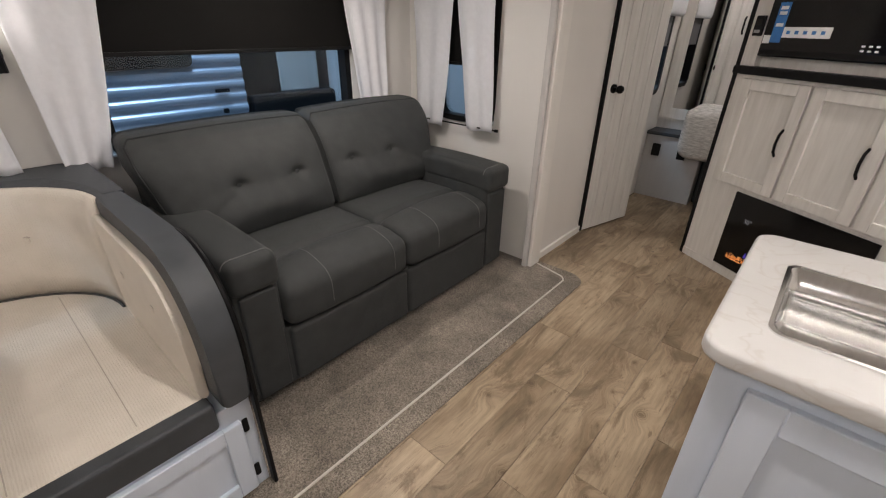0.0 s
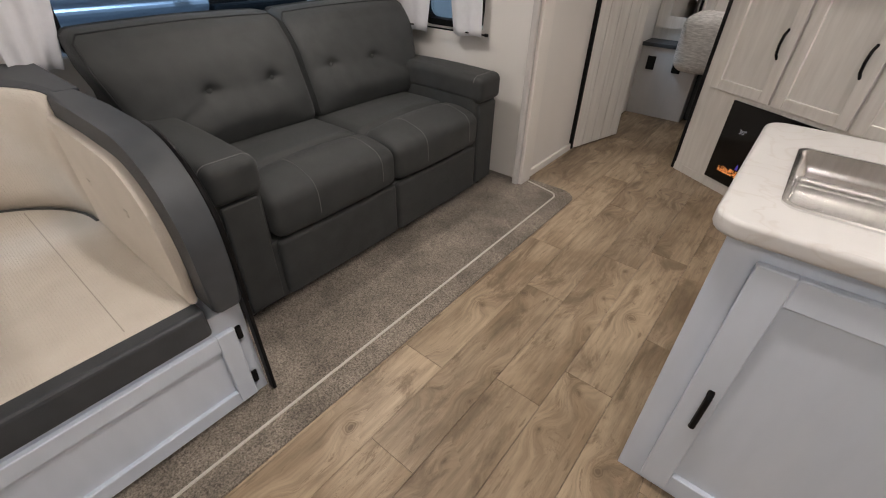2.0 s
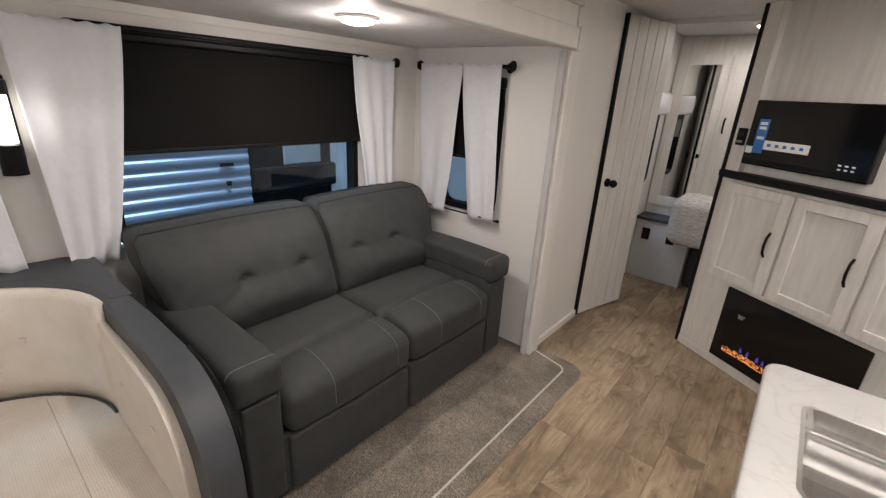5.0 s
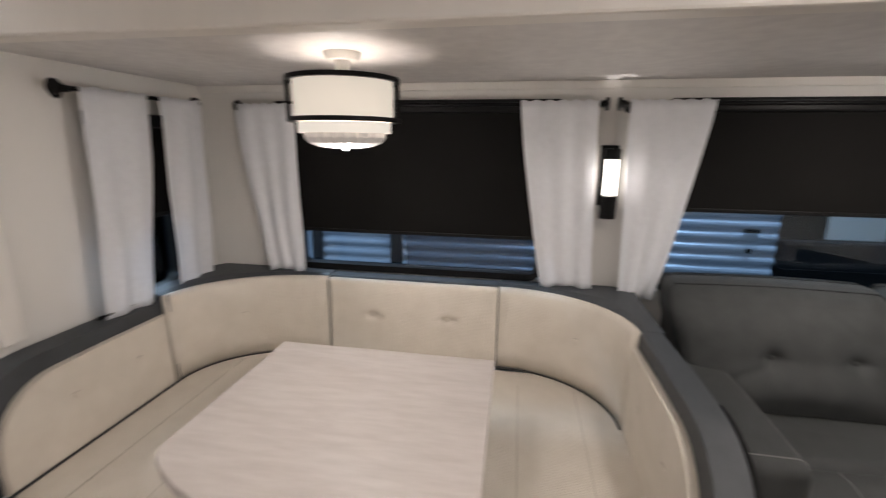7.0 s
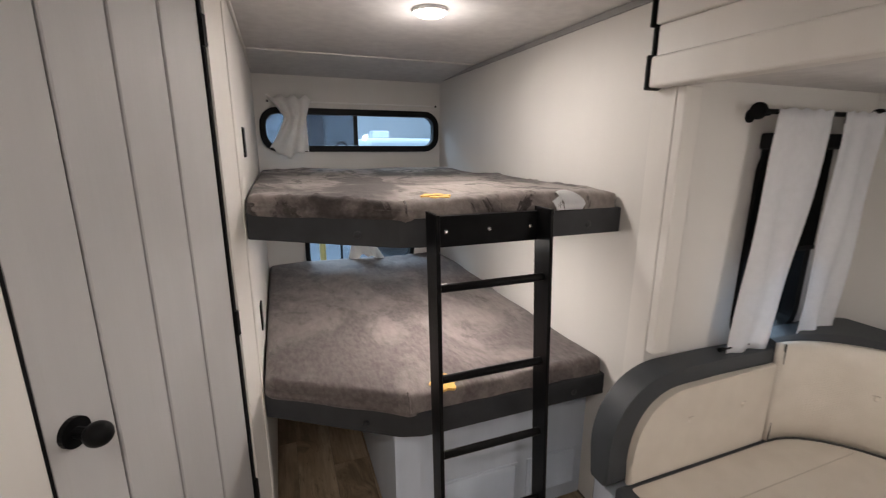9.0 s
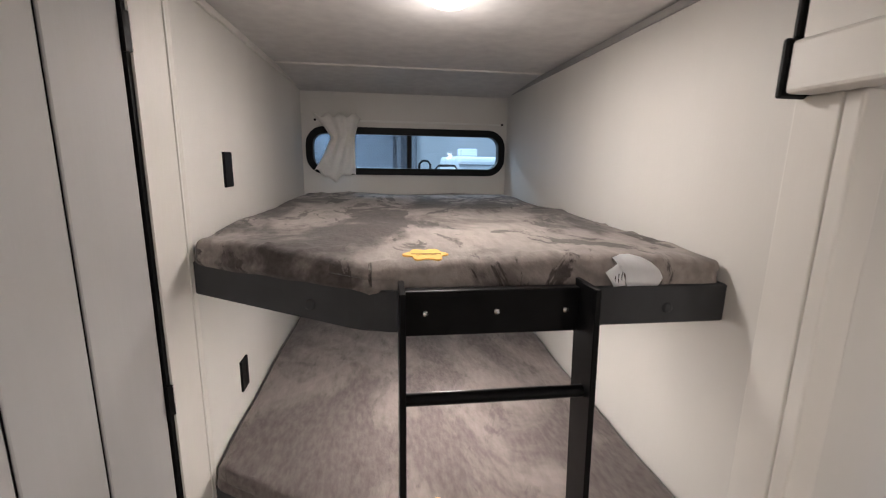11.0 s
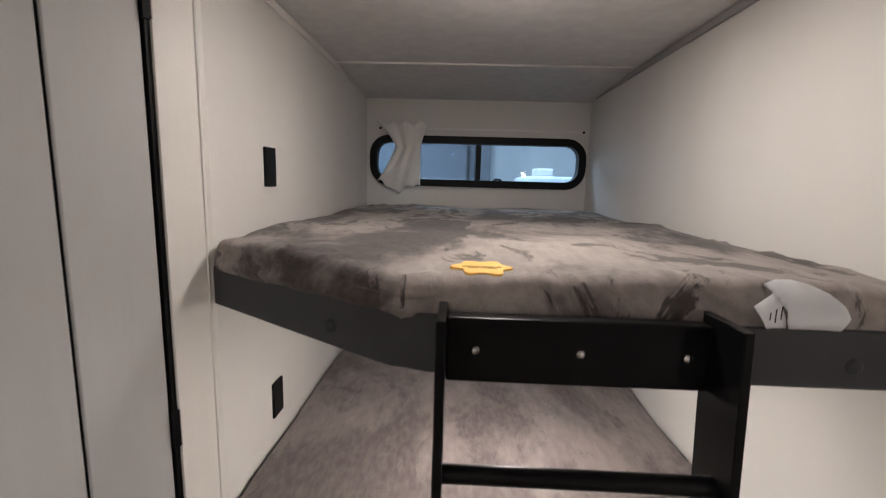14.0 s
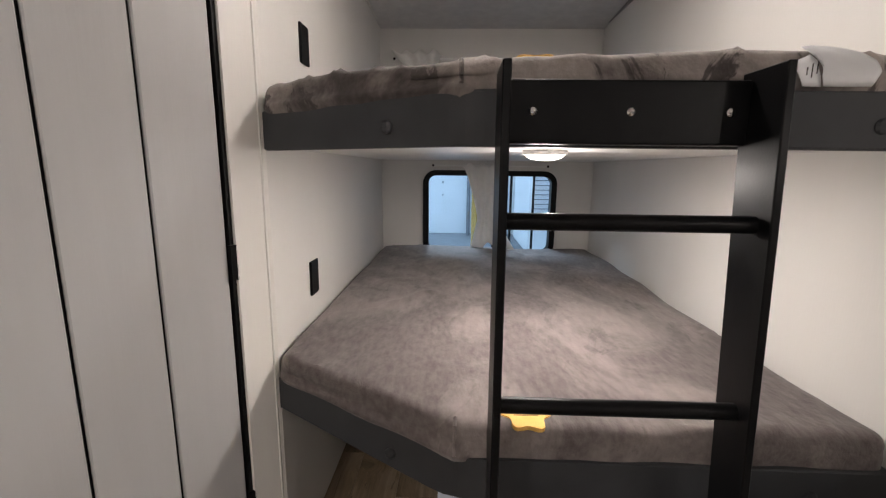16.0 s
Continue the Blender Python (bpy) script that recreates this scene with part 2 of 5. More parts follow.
CARPET = carpet_pile()
CORD = surface("carpet_cord", (0.5, 0.47, 0.42), (0.6, 0.57, 0.52), 0.9, 200)
GREY_LEATHER = surface("grey_leatherette", (0.033, 0.036, 0.0362), (0.046, 0.0485, 0.0488), 0.62, 14, bump=0.3, bump_scale=420, sheen=0.04, spec=0.2)
# leather grey darkened, painting the shade of cushion gaps and seat creases
SHADED_PIPE = surface("gap_shaded_piping", (0.017, 0.019, 0.0195), (0.024, 0.026, 0.027), 0.6, 40, spec=0.2)
GREY_VINYL = surface("slate_vinyl", (0.043, 0.048, 0.054), (0.057, 0.063, 0.070), 0.5, 12, bump=0.2, bump_scale=420, spec=0.35)
THREAD = surface("light_thread", (0.13, 0.13, 0.127), (0.17, 0.17, 0.165), 0.8, 300)
CREAM = surface("cream_textured_vinyl", (0.63, 0.575, 0.50), (0.69, 0.635, 0.56), 0.55, 10, bump=0.5, bump_scale=330)


def add_ribs(m, scale):
    """A fine woven rib on top of the surface's own relief."""
    nt = m.node_tree
    b = nt.nodes["Principled BSDF"]
    old = b.inputs["Normal"].links[0].from_socket
    geo = nt.nodes.new("ShaderNodeNewGeometry")
    waves = []
    for d in ("X", "Y", "Z"):
        w = nt.nodes.new("ShaderNodeTexWave")
        w.bands_direction = d
        w.inputs["Scale"].default_value = scale
        nt.links.new(geo.outputs["Position"], w.inputs["Vector"])
        waves.append(w.outputs["Fac"])
    total = waves[0]
    for w in waves[1:]:
        a = nt.nodes.new("ShaderNodeMath")
        a.operation = "ADD"
        nt.links.new(total, a.inputs[0])
        nt.links.new(w, a.inputs[1])
        total = a.outputs[0]
    bp = nt.nodes.new("ShaderNodeBump")
    bp.inputs["Strength"].default_value, bp.inputs["Distance"].default_value = 0.22, 0.0016
    nt.links.new(total, bp.inputs["Height"])
    nt.links.new(old, bp.inputs["Normal"])
    nt.links.new(bp.outputs[0], b.inputs["Normal"])


add_ribs(CREAM, 42)
# seat stitching, and the painted shade of creases at the buttons
SEAM_AND_CREASE = surface("cream_seam_and_crease_shade", (0.42, 0.375, 0.32), (0.49, 0.44, 0.38), 0.8, 100)
PIPING = surface("dark_piping", (0.05, 0.048, 0.045), (0.07, 0.066, 0.06), 0.7, 100)
TABLE_TOP = surface("whitewashed_wood_laminate", (0.50, 0.455, 0.43), (0.58, 0.535, 0.51), 0.42, 6, (7, 1.2, 1), detail=7, bump=0.05, bump_scale=80)
CABINET_WHITE = surface("white_woodgrain_cabinet", (0.595, 0.575, 0.545), (0.70, 0.68, 0.65), 0.45, 7, (5, 5, 0.5), bump=0.08, bump_scale=120, bump_stretch=(1, 1, 0.1))
DOOR_WHITE = surface("painted_door_board", (0.462, 0.457, 0.457), (0.482, 0.477, 0.477), 0.5, 9, (3, 3, 0.3), bump=0.06, bump_scale=120, bump_stretch=(1, 1, 0.1))
CABINET_GREY = surface("pale_grey_cabinet", (0.53, 0.59, 0.68), (0.58, 0.64, 0.735), 0.42, 8, (2, 2, 0.4), bump=0.04, bump_scale=120)
BLACK = surface("matt_black_metal", (0.004, 0.004, 0.0045), (0.007, 0.007, 0.0075), 0.36, 20, metal=0.0, bump=0.05, bump_scale=300, spec=0.11)
BLACK_GLOSS = surface("black_glass", (0.003, 0.003, 0.0035), (0.005, 0.005, 0.0055), 0.12, 5, spec=0.4)
BLACK_PLASTIC = surface("black_plastic", (0.006, 0.006, 0.0065), (0.008, 0.008, 0.0085), 0.45, 30, spec=0.14)
SHADE_BLACK = surface("black_roller_cloth", (0.0045, 0.0042, 0.004), (0.007, 0.0066, 0.0063), 0.75, 4, bump=0.15, bump_scale=500, spec=0.12)
GATHERED = fabric_thin("gathered_white_cloth", (0.88, 0.86, 0.83), 0.12)
CURTAIN = fabric_thin("white_curtain_cloth", (0.86, 0.87, 0.90), 0.32)
STEEL = surface("brushed_steel", (0.78, 0.78, 0.775), (0.88, 0.88, 0.875), 0.14, 6, (14, 1, 1), metal=1.0, rough_vary=0.05)
CHROME = surface("chrome", (0.7, 0.7, 0.7), (0.8, 0.8, 0.8), 0.15, 20, metal=1.0)
NICKEL = surface("satin_nickel", (0.55, 0.54, 0.52), (0.62, 0.61, 0.59), 0.5, 20, metal=0.4)


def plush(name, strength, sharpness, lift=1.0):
    """Crushed pile: brushed patches with ragged edges over fine hair; lift lightens the base."""
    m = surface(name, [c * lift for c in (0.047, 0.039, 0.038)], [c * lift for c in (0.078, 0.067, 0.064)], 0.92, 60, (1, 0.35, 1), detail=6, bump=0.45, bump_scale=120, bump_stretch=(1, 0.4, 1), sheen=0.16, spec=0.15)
    nt = m.node_tree
    b = nt.nodes["Principled BSDF"]
    base = b.inputs["Base Color"].links[0].from_socket
    geo, info = nt.nodes.new("ShaderNodeNewGeometry"), nt.nodes.new("ShaderNodeObjectInfo")
    comb = nt.nodes.new("ShaderNodeCombineXYZ")
    for k in range(3):
        nt.links.new(info.outputs["Random"], comb.inputs[k])
    add = nt.nodes.new("ShaderNodeVectorMath")
    add.operation = "MULTIPLY_ADD"
    add.inputs[1].default_value = (5.1, 8.3, 2.2)
    nt.links.new(comb.outputs[0], add.inputs[0])
    nt.links.new(geo.outputs["Position"], add.inputs[2])

    def noise_at(scale, detail, stretch, rough=0.55, dist=0.0):
        mp = nt.nodes.new("ShaderNodeMapping")
        mp.inputs["Scale"].default_value = stretch
        mp.inputs["Rotation"].default_value = (0, 0, 0.5)
        nt.links.new(add.outputs[0], mp.inputs[0])
        n = nt.nodes.new("ShaderNodeTexNoise")
        n.inputs["Scale"].default_value, n.inputs["Detail"].default_value, n.inputs["Roughness"].default_value, n.inputs["Distortion"].default_value = scale, detail, rough, dist
        nt.links.new(mp.outputs[0], n.inputs["Vector"])
        return n.outputs[0]

    def ramp(src, a, c, v0, v1):
        r = nt.nodes.new("ShaderNodeMapRange")
        r.interpolation_type = "SMOOTHSTEP"
        for k, v in zip((1, 2, 3, 4), (a, c, v0, v1)):
            r.inputs[k].default_value = v
        nt.links.new(src, r.inputs[0])
        return r.outputs[0]

    def math2(op, a, c):
        n = nt.nodes.new("ShaderNodeMath")
        n.operation = op
        for k, v in enumerate((a, c)):
            if isinstance(v, float):
                n.inputs[k].default_value = v
            else:
                nt.links.new(v, n.inputs[k])
        return n.outputs[0]
    broad = ramp(noise_at(2.3, 8, (1.25, 0.7, 1), 0.6, 0.6), 0.42, 0.585, 0.0, strength)
    sharp = ramp(noise_at(3.2, 12, (1.5, 0.75, 1), 0.68, 1.2), 0.535, 0.575, 0.0, sharpness)
    hair = ramp(noise_at(30, 6, (1, 0.25, 1)), 0.3, 0.7, 0.75, 1.12)
    fac = math2("MULTIPLY", math2("MAXIMUM", math2("SUBTRACT", broad, sharp), 0.0), hair)
    mix = nt.nodes.new("ShaderNodeMixRGB")
    mix.inputs[2].default_value = (0.34, 0.30, 0.28, 1)
    nt.links.new(fac, mix.inputs[0])
    nt.links.new(base, mix.inputs[1])
    nt.links.new(mix.outputs[0], b.inputs["Base Color"])
    return m


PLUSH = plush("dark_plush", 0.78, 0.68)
# lower bunk's copy: base lifted to paint in the lamp's light and sheen
PLUSH_SOFT_LIT = plush("soft_plush_lamp_lit", 0.42, 0.16, 1.85)
BUNK_VINYL = surface("charcoal_board", (0.030, 0.032, 0.035), (0.042, 0.044, 0.048), 0.55, 10, bump=0.15, bump_scale=300, spec=0.3)
MIRROR = surface("mirror", (0.86, 0.86, 0.86), (0.88, 0.88, 0.88), 0.02, 3, metal=1.0, rough_vary=0.0)
PANE = glass("window_glass", (0.80, 0.87, 0.95))
SCREEN = glass("fly_screen_mesh", (0.55, 0.57, 0.60), 0.6)
SIDING = surface("corrugated_siding", (0.34, 0.37, 0.41), (0.38, 0.41, 0.45), 0.3, 1, metal=0.3)
HALL_WALL = surface("hall_wall_panel", (0.76, 0.75, 0.71), (0.82, 0.80, 0.76), 0.6, 1.5)
HALL_DARK = surface("hall_roof_steel", (0.10, 0.12, 0.14), (0.15, 0.17, 0.19), 0.6, 2)
CONCRETE = surface("concrete", (0.16, 0.16, 0.16), (0.24, 0.24, 0.24), 0.6, 2, bump=0.1)
LIT = glow("lit_lens", (1.0, 0.90, 0.78), 9.0)
LIT_SHADE = glow("lit_drum_cloth", (1.0, 0.89, 0.76), 0.52)
LIT_BOWL = glow("lit_bowl_glass", (1.0, 0.95, 0.90), 0.12)
LIT_GLASS = glow("lit_crystal", (1.0, 0.92, 0.82), 0.55)
FLAME = glow("orange_flame", (1.0, 0.28, 0.05), 0.38)
EMBER_GOLD = glow("gold_ember", (1.0, 0.45, 0.16), 0.6)
EMBER_BLUE = glow("blue_flame", (0.10, 0.06, 0.55), 0.35)
HALL_TUBE = glow("hall_tube", (0.75, 0.88, 1.0), 8.0)
LIT_TUBE = glow("lit_tube", (1.0, 0.93, 0.84), 5.0)
WHITE_PLASTIC = surface("white_plastic", (0.74, 0.73, 0.71), (0.8, 0.79, 0.77), 0.4, 10)
PAPER = surface("white_paper_tag", (0.78, 0.79, 0.81), (0.84, 0.85, 0.87), 0.6, 20)
YELLOW = surface("yellow_felt", (0.80, 0.46, 0.11), (0.88, 0.55, 0.17), 0.85, 30, bump=0.3, bump_scale=300)
BLANKET = surface("white_quilt", (0.50, 0.49, 0.48), (0.86, 0.85, 0.83), 0.9, 26, (1, 1, 5), bump=0.6, bump_scale=60)


PAPER_LEAF = fabric_thin("thin_white_paper", (0.90, 0.905, 0.92), 0.45)


def marble():
    m = surface("white_marble_laminate", (0.455, 0.45, 0.44), (0.525, 0.52, 0.51), 0.4, 5, detail=3)
    nt = m.node_tree
    b = nt.nodes["Principled BSDF"]
    base = b.inputs["Base Color"].links[0].from_socket
    geo = nt.nodes.new("ShaderNodeNewGeometry")
    n = nt.nodes.new("ShaderNodeTexNoise")
    n.inputs["Scale"].default_value, n.inputs["Detail"].default_value, n.inputs["Roughness"].default_value, n.inputs["Distortion"].default_value = 5.5, 3, 0.5, 1.4
    nt.links.new(geo.outputs["Position"], n.inputs["Vector"])
    half = nt.nodes.new("ShaderNodeMath")
    half.operation = "SUBTRACT"
    half.inputs[1].default_value = 0.5
    nt.links.new(n.outputs[0], half.inputs[0])
    w = nt.nodes.new("ShaderNodeMath")
    w.operation = "ABSOLUTE"
    nt.links.new(half.outputs[0], w.inputs[0])
    r = nt.nodes.new("ShaderNodeValToRGB")
    r.color_ramp.elements[0].position, r.color_ramp.elements[0].color = 0.0, (1, 1, 1, 1)
    r.color_ramp.elements[1].position, r.color_ramp.elements[1].color = 0.026, (0, 0, 0, 1)
    nt.links.new(w.outputs[0], r.inputs[0])
    mul = nt.nodes.new("ShaderNodeMath")
    mul.operation = "MULTIPLY"
    mul.inputs[1].default_value = 0.38
    nt.links.new(r.outputs[0], mul.inputs[0])
    mix = nt.nodes.new("ShaderNodeMixRGB")
    mix.inputs[2].default_value = (0.40, 0.365, 0.33, 1)
    nt.links.new(mul.outputs[0], mix.inputs[0])
    nt.links.new(base, mix.inputs[1])
    nt.links.new(mix.outputs[0], b.inputs["Base Color"])
    return m


MARBLE = marble()

# ---- building helpers ----
ORIGIN = {}


def thing(name, at, label, category, group=""):
    ob = new(name)
    ob.empty_display_size = 0.05
    ob.location = at
    ORIGIN[ob] = Vector(at)
    return tagged(ob, label, category, group)


def part(name, bm, material, parent=None, label="", smooth=False):
    """One mesh object, built in world metres, under a thing or a part."""
    off = ORIGIN.get(parent, Vector())
    bmesh.ops.translate(bm, verts=bm.verts, vec=-off)
    bmesh.ops.recalc_face_normals(bm, faces=bm.faces)
    me = bpy.data.meshes.new(name)
    bm.to_mesh(me)
    bm.free()
    if smooth:
        for p in me.polygons:
            p.use_smooth = True
    if smooth == "round":
        me.set_sharp_from_angle(angle=radians(38))
    me.materials.append(material)
    ob = new(name, me)
    if smooth == "round":
        ob.modifiers.new("even_shading", "WEIGHTED_NORMAL").keep_sharp = True
    if parent:
        ob.parent = parent
    ORIGIN[ob] = off
    return tagged(ob, label)


def structure(name, bm, material, label, category, smooth=False):
    return tagged(part(name, bm, material, smooth=smooth), label, category, kind="structure")


def box(lo, hi, bevel=0.0, seg=2, bm=None):
    bm = bm or bmesh.new()
    lo, hi = [min(a, b) for a, b in zip(lo, hi)], [max(a, b) for a, b in zip(lo, hi)]
    made = bmesh.ops.create_cube(bm, size=1.0)["verts"]
    for v in made:
        v.co = Vector([lo[k] + (v.co[k] + 0.5) * (hi[k] - lo[k]) for k in range(3)])
    if bevel:
        edges = list({e for v in made for e in v.link_edges})
        bmesh.ops.bevel(bm, geom=edges, offset=bevel, segments=seg, profile=0.5, affect="EDGES")
    return bm


def boxes(*pairs, bevel=0.0):
    bm = bmesh.new()
    for lo, hi in pairs:
        box(lo, hi, bevel, 1, bm)
    return bm


def tube(p0, p1, r, n=14, bm=None, r2=None):
    bm = bm or bmesh.new()
    p0, p1 = Vector(p0), Vector(p1)
    d = p1 - p0
    m = Matrix.Translation((p0 + p1) / 2) @ d.to_track_quat("Z", "Y").to_matrix().to_4x4()
    bmesh.ops.create_cone(bm, cap_ends=True, segments=n, radius1=r, radius2=r if r2 is None else r2, depth=d.length, matrix=m)
    return bm


def ball(at, r, squash=(1, 1, 1), bm=None, n=16):
    bm = bm or bmesh.new()
    bmesh.ops.create_uvsphere(bm, u_segments=n, v_segments=max(6, n // 2), radius=r, matrix=Matrix.Translation(at) @ Matrix.Diagonal((*squash, 1)))
    return bm


def prism(points, axis, a, b, bevel=0.0, seg=2, bm=None):
    """A flat outline drawn out along an axis. points: pairs of the other two coordinates, in order."""
    bm = bm or bmesh.new()

    def place(p, v):
        return Vector({"x": (v, p[0], p[1]), "y": (p[0], v, p[1]), "z": (p[0], p[1], v)}[axis])
    lo, hi = [bm.verts.new(place(p, a)) for p in points], [bm.verts.new(place(p, b)) for p in points]
    faces = [bm.faces.new(lo), bm.faces.new(hi[::-1])]
    n = len(points)
    for i in range(n):
        faces.append(bm.faces.new((lo[i], hi[i], hi[(i + 1) % n], lo[(i + 1) % n])))
    if bevel:
        rim = [e for f in faces[:2] for e in f.edges]
        bmesh.ops.bevel(bm, geom=rim, offset=bevel, segments=seg, profile=0.5, affect="EDGES")
    return bm


def soft_box(lo, hi, r, n=(8, 8, 4), shape=None, bm=None):
    """A padded block: rounded edges and a lattice of points that shape() may push."""
    bm = bm or bmesh.new()
    lists = []
    for k in range(3):
        a, b = lo[k], hi[k]
        rr = min(r, (b - a) * 0.49)
        inner = [a + rr + (b - a - 2 * rr) * i / n[k] for i in range(n[k] + 1)]
        lists.append([a, a + rr * 0.3, a + rr * 0.65] + inner + [b - rr * 0.65, b - rr * 0.3, b])
    verts = {}
    size = [len(c) for c in lists]

    def vert(i, j, k):
        key = (i, j, k)
        if key not in verts:
            p = Vector((lists[0][i], lists[1][j], lists[2][k]))
            q = Vector([min(max(p[c], lo[c] + min(r, (hi[c] - lo[c]) * 0.49)), hi[c] - min(r, (hi[c] - lo[c]) * 0.49)) for c in range(3)])
            d = p - q
            if d.length > 1e-7:
                rr = [min(r, (hi[c] - lo[c]) * 0.49) for c in range(3)]
                e = Vector([d[c] / rr[c] for c in range(3)])
                e.normalize()
                p = q + Vector([e[c] * rr[c] for c in range(3)])
            verts[key] = bm.verts.new(shape(p) if shape else p)
        return verts[key]
    for ax in range(3):
        u, v = (ax + 1) % 3, (ax + 2) % 3
        for side in (0, size[ax] - 1):
            for i in range(size[u] - 1):
                for j in range(size[v] - 1):
                    quad = []
                    for di, dj in ((0, 0), (1, 0), (1, 1), (0, 1)):
                        key = [0, 0, 0]
                        key[ax], key[u], key[v] = side, i + di, j + dj
                        quad.append(vert(*key))
                    bm.faces.new(quad)
    return bm


def rounded_rect(u0, u1, v0, v1, r, n=6):
    pts = []
    for cu, cv, a0 in ((u1 - r, v1 - r, 0), (u0 + r, v1 - r, 90), (u0 + r, v0 + r, 180), (u1 - r, v0 + r, 270)):
        for i in range(n + 1):
            a = radians(a0 + 90 * i / n)
            pts.append((cu + r * math.cos(a), cv + r * math.sin(a)))
    return pts


def ring(outer, inner, axis, a, b, bm=None):
    """A flat ring between two outlines of as many points, drawn out along an axis."""
    bm = bm or bmesh.new()

    def place(p, v):
        return Vector({"x": (v, p[0], p[1]), "y": (p[0], v, p[1]), "z": (p[0], p[1], v)}[axis])
    loops = [[bm.verts.new(place(p, v)) for p in pts] for pts, v in ((outer, a), (outer, b), (inner, b), (inner, a))]
    n = len(outer)
    for q in range(4):
        one, two = loops[q], loops[(q + 1) % 4]
        for i in range(n):
            bm.faces.new((one[i], one[(i + 1) % n], two[(i + 1) % n], two[i]))
    return bm


def strip(points, r, n=6, bm=None):
    """One continuous round bead swept along a line of points."""
    bm = bm or bmesh.new()
    pts = [Vector(p) for p in points]
    pts = [pts[0]] + [q for p, q in zip(pts[:-1], pts[1:]) if (q - p).length > 1e-5]
    loops, side = [], None
    for i, p in enumerate(pts):
        d = (pts[min(i + 1, len(pts) - 1)] - pts[max(i - 1, 0)]).normalized()
        if side is None:
            side = d.orthogonal().normalized()
        side = (side - d * side.dot(d)).normalized()
        up = d.cross(side)
        loops.append([bm.verts.new(p + (side * math.cos(2 * math.pi * k / n) + up * math.sin(2 * math.pi * k / n)) * r) for k in range(n)])
    for a, b in zip(loops[:-1], loops[1:]):
        for k in range(n):
            bm.faces.new((a[k], a[(k + 1) % n], b[(k + 1) % n], b[k]))
    bm.faces.new(loops[0][::-1])
    bm.faces.new(loops[-1])
    return bm


def wall_with_holes(axis, a, b, u0, u1, z0, z1, holes):
    """A wall slab from a to b along its axis, with openings (u0, u1, z0, z1)."""
    bm = bmesh.new()
    us = sorted({u0, u1, *[h[0] for h in holes], *[h[1] for h in holes]})
    for p, q in zip(us[:-1], us[1:]):
        mid = (p + q) / 2
        cuts = sorted([(h[2], h[3]) for h in holes if h[0] < mid < h[1]])
        z = z0
        for c0, c1 in cuts + [(z1, z1)]:
            if c0 - z > 1e-4:
                lo, hi = ((a, p, z), (b, q, c0)) if axis == "x" else ((p, a, z), (q, b, c0))
                box(lo, hi, bm=bm)
            z = c1
    bmesh.ops.remove_doubles(bm, verts=bm.verts, dist=1e-5)
    seen = {}
    for f in bm.faces:
        seen.setdefault(tuple(round(c, 4) for c in f.calc_center_median()), []).append(f)
    bmesh.ops.delete(bm, geom=[f for g in seen.values() if len(g) > 1 for f in g], context="FACES_ONLY")
    return bm


# ---- the shell of the trailer ----
W1, W2 = (-1.50, -0.12), (0.40, 1.76)          # the slide-out's long windows, along y
structure("floor", box((-2.45, -4.4, -0.06), (1.2, 6.3, -0.012)), SUBFLOOR, "dark underlay beneath the plank floor", "floor")
structure("wall_bunk_side", box((-1.34, -4.36, 0), (-1.28, -2.02, 2.20)), WALL, "off-white panelled side wall beside the bunks", "wall")
structure("wall_front_side", wall_with_holes("x", -1.34, -1.28, 2.30, 6.2, 0, 2.20, [(3.72, 4.18, 0.93, 1.62)]), WALL, "off-white panelled side wall by the bedroom", "wall")
structure("wall_kitchen_side", box((1.15, -4.36, 0), (1.21, 6.2, 2.20)), WALL, "off-white panelled side wall behind the kitchen", "wall")
structure("wall_rear", wall_with_holes("y", -4.36, -4.30, -1.28, 1.15, 0, 2.20, [(-1.225, 0.045, 1.645, 1.875), (-1.015, -0.195, 0.73, 1.24)]), WALL, "off-white rear wall with two bunk windows", "wall")
structure("wall_front", box((-1.28, 6.2, 0), (1.15, 6.26, 2.20)), WALL, "off-white front wall of the bedroom", "wall")
structure("wall_bunk_inner", box((0.11, -4.30, 0), (0.16, -2.52, 2.17)), WALL, "off-white wall between bunks and bathroom", "wall")
structure("wall_bathroom", box((0.50, -1.83, 0), (1.15, -1.78, 2.17)), WALL, "off-white bathroom wall", "wall")
structure("ceiling", boxes(((-1.34, -3.60, 2.17), (1.21, 6.26, 2.21))), CEILING, "pale grey mottled ceiling", "ceiling")
structure("ceiling_rear", prism([(-3.60, 2.169), (-4.36, 2.135), (-4.36, 2.21), (-3.60, 2.21)], "x", -1.34, 1.21), CEILING, "pale grey sloping ceiling panel over the bunks", "ceiling")
structure("ceiling_slide", box((-2.44, -2.05, 1.875), (-1.28, 2.34, 1.915)), CEILING, "pale grey lower ceiling of the slide-out", "ceiling")
structure("wall_slide_back", wall_with_holes("x", -2.45, -2.40, -2.05, 2.34, 0, 1.875, [(W1[0], W1[1], 0.90, 1.78), (W2[0], W2[1], 0.88, 1.78)]), WALL, "off-white slide-out wall with two wide windows", "wall")
structure("wall_slide_left", wall_with_holes("y", -2.05, -2.00, -2.40, -1.28, 0, 1.875, [(-2.12, -1.732, 0.86, 1.66)]), WALL, "off-white end wall of the slide-out by the dinette", "wall")
structure("wall_slide_right", wall_with_holes("y", 2.285, 2.335, -2.40, -1.28, 0, 1.875, [(-2.14, -1.66, 0.86, 1.66)]), WALL, "off-white end wall of the slide-out by the sofa", "wall")
structure("wall_above_slide", box((-1.34, -2.02, 1.915), (-1.28, 2.30, 2.17)), WALL, "off-white wall above the slide-out", "wall")

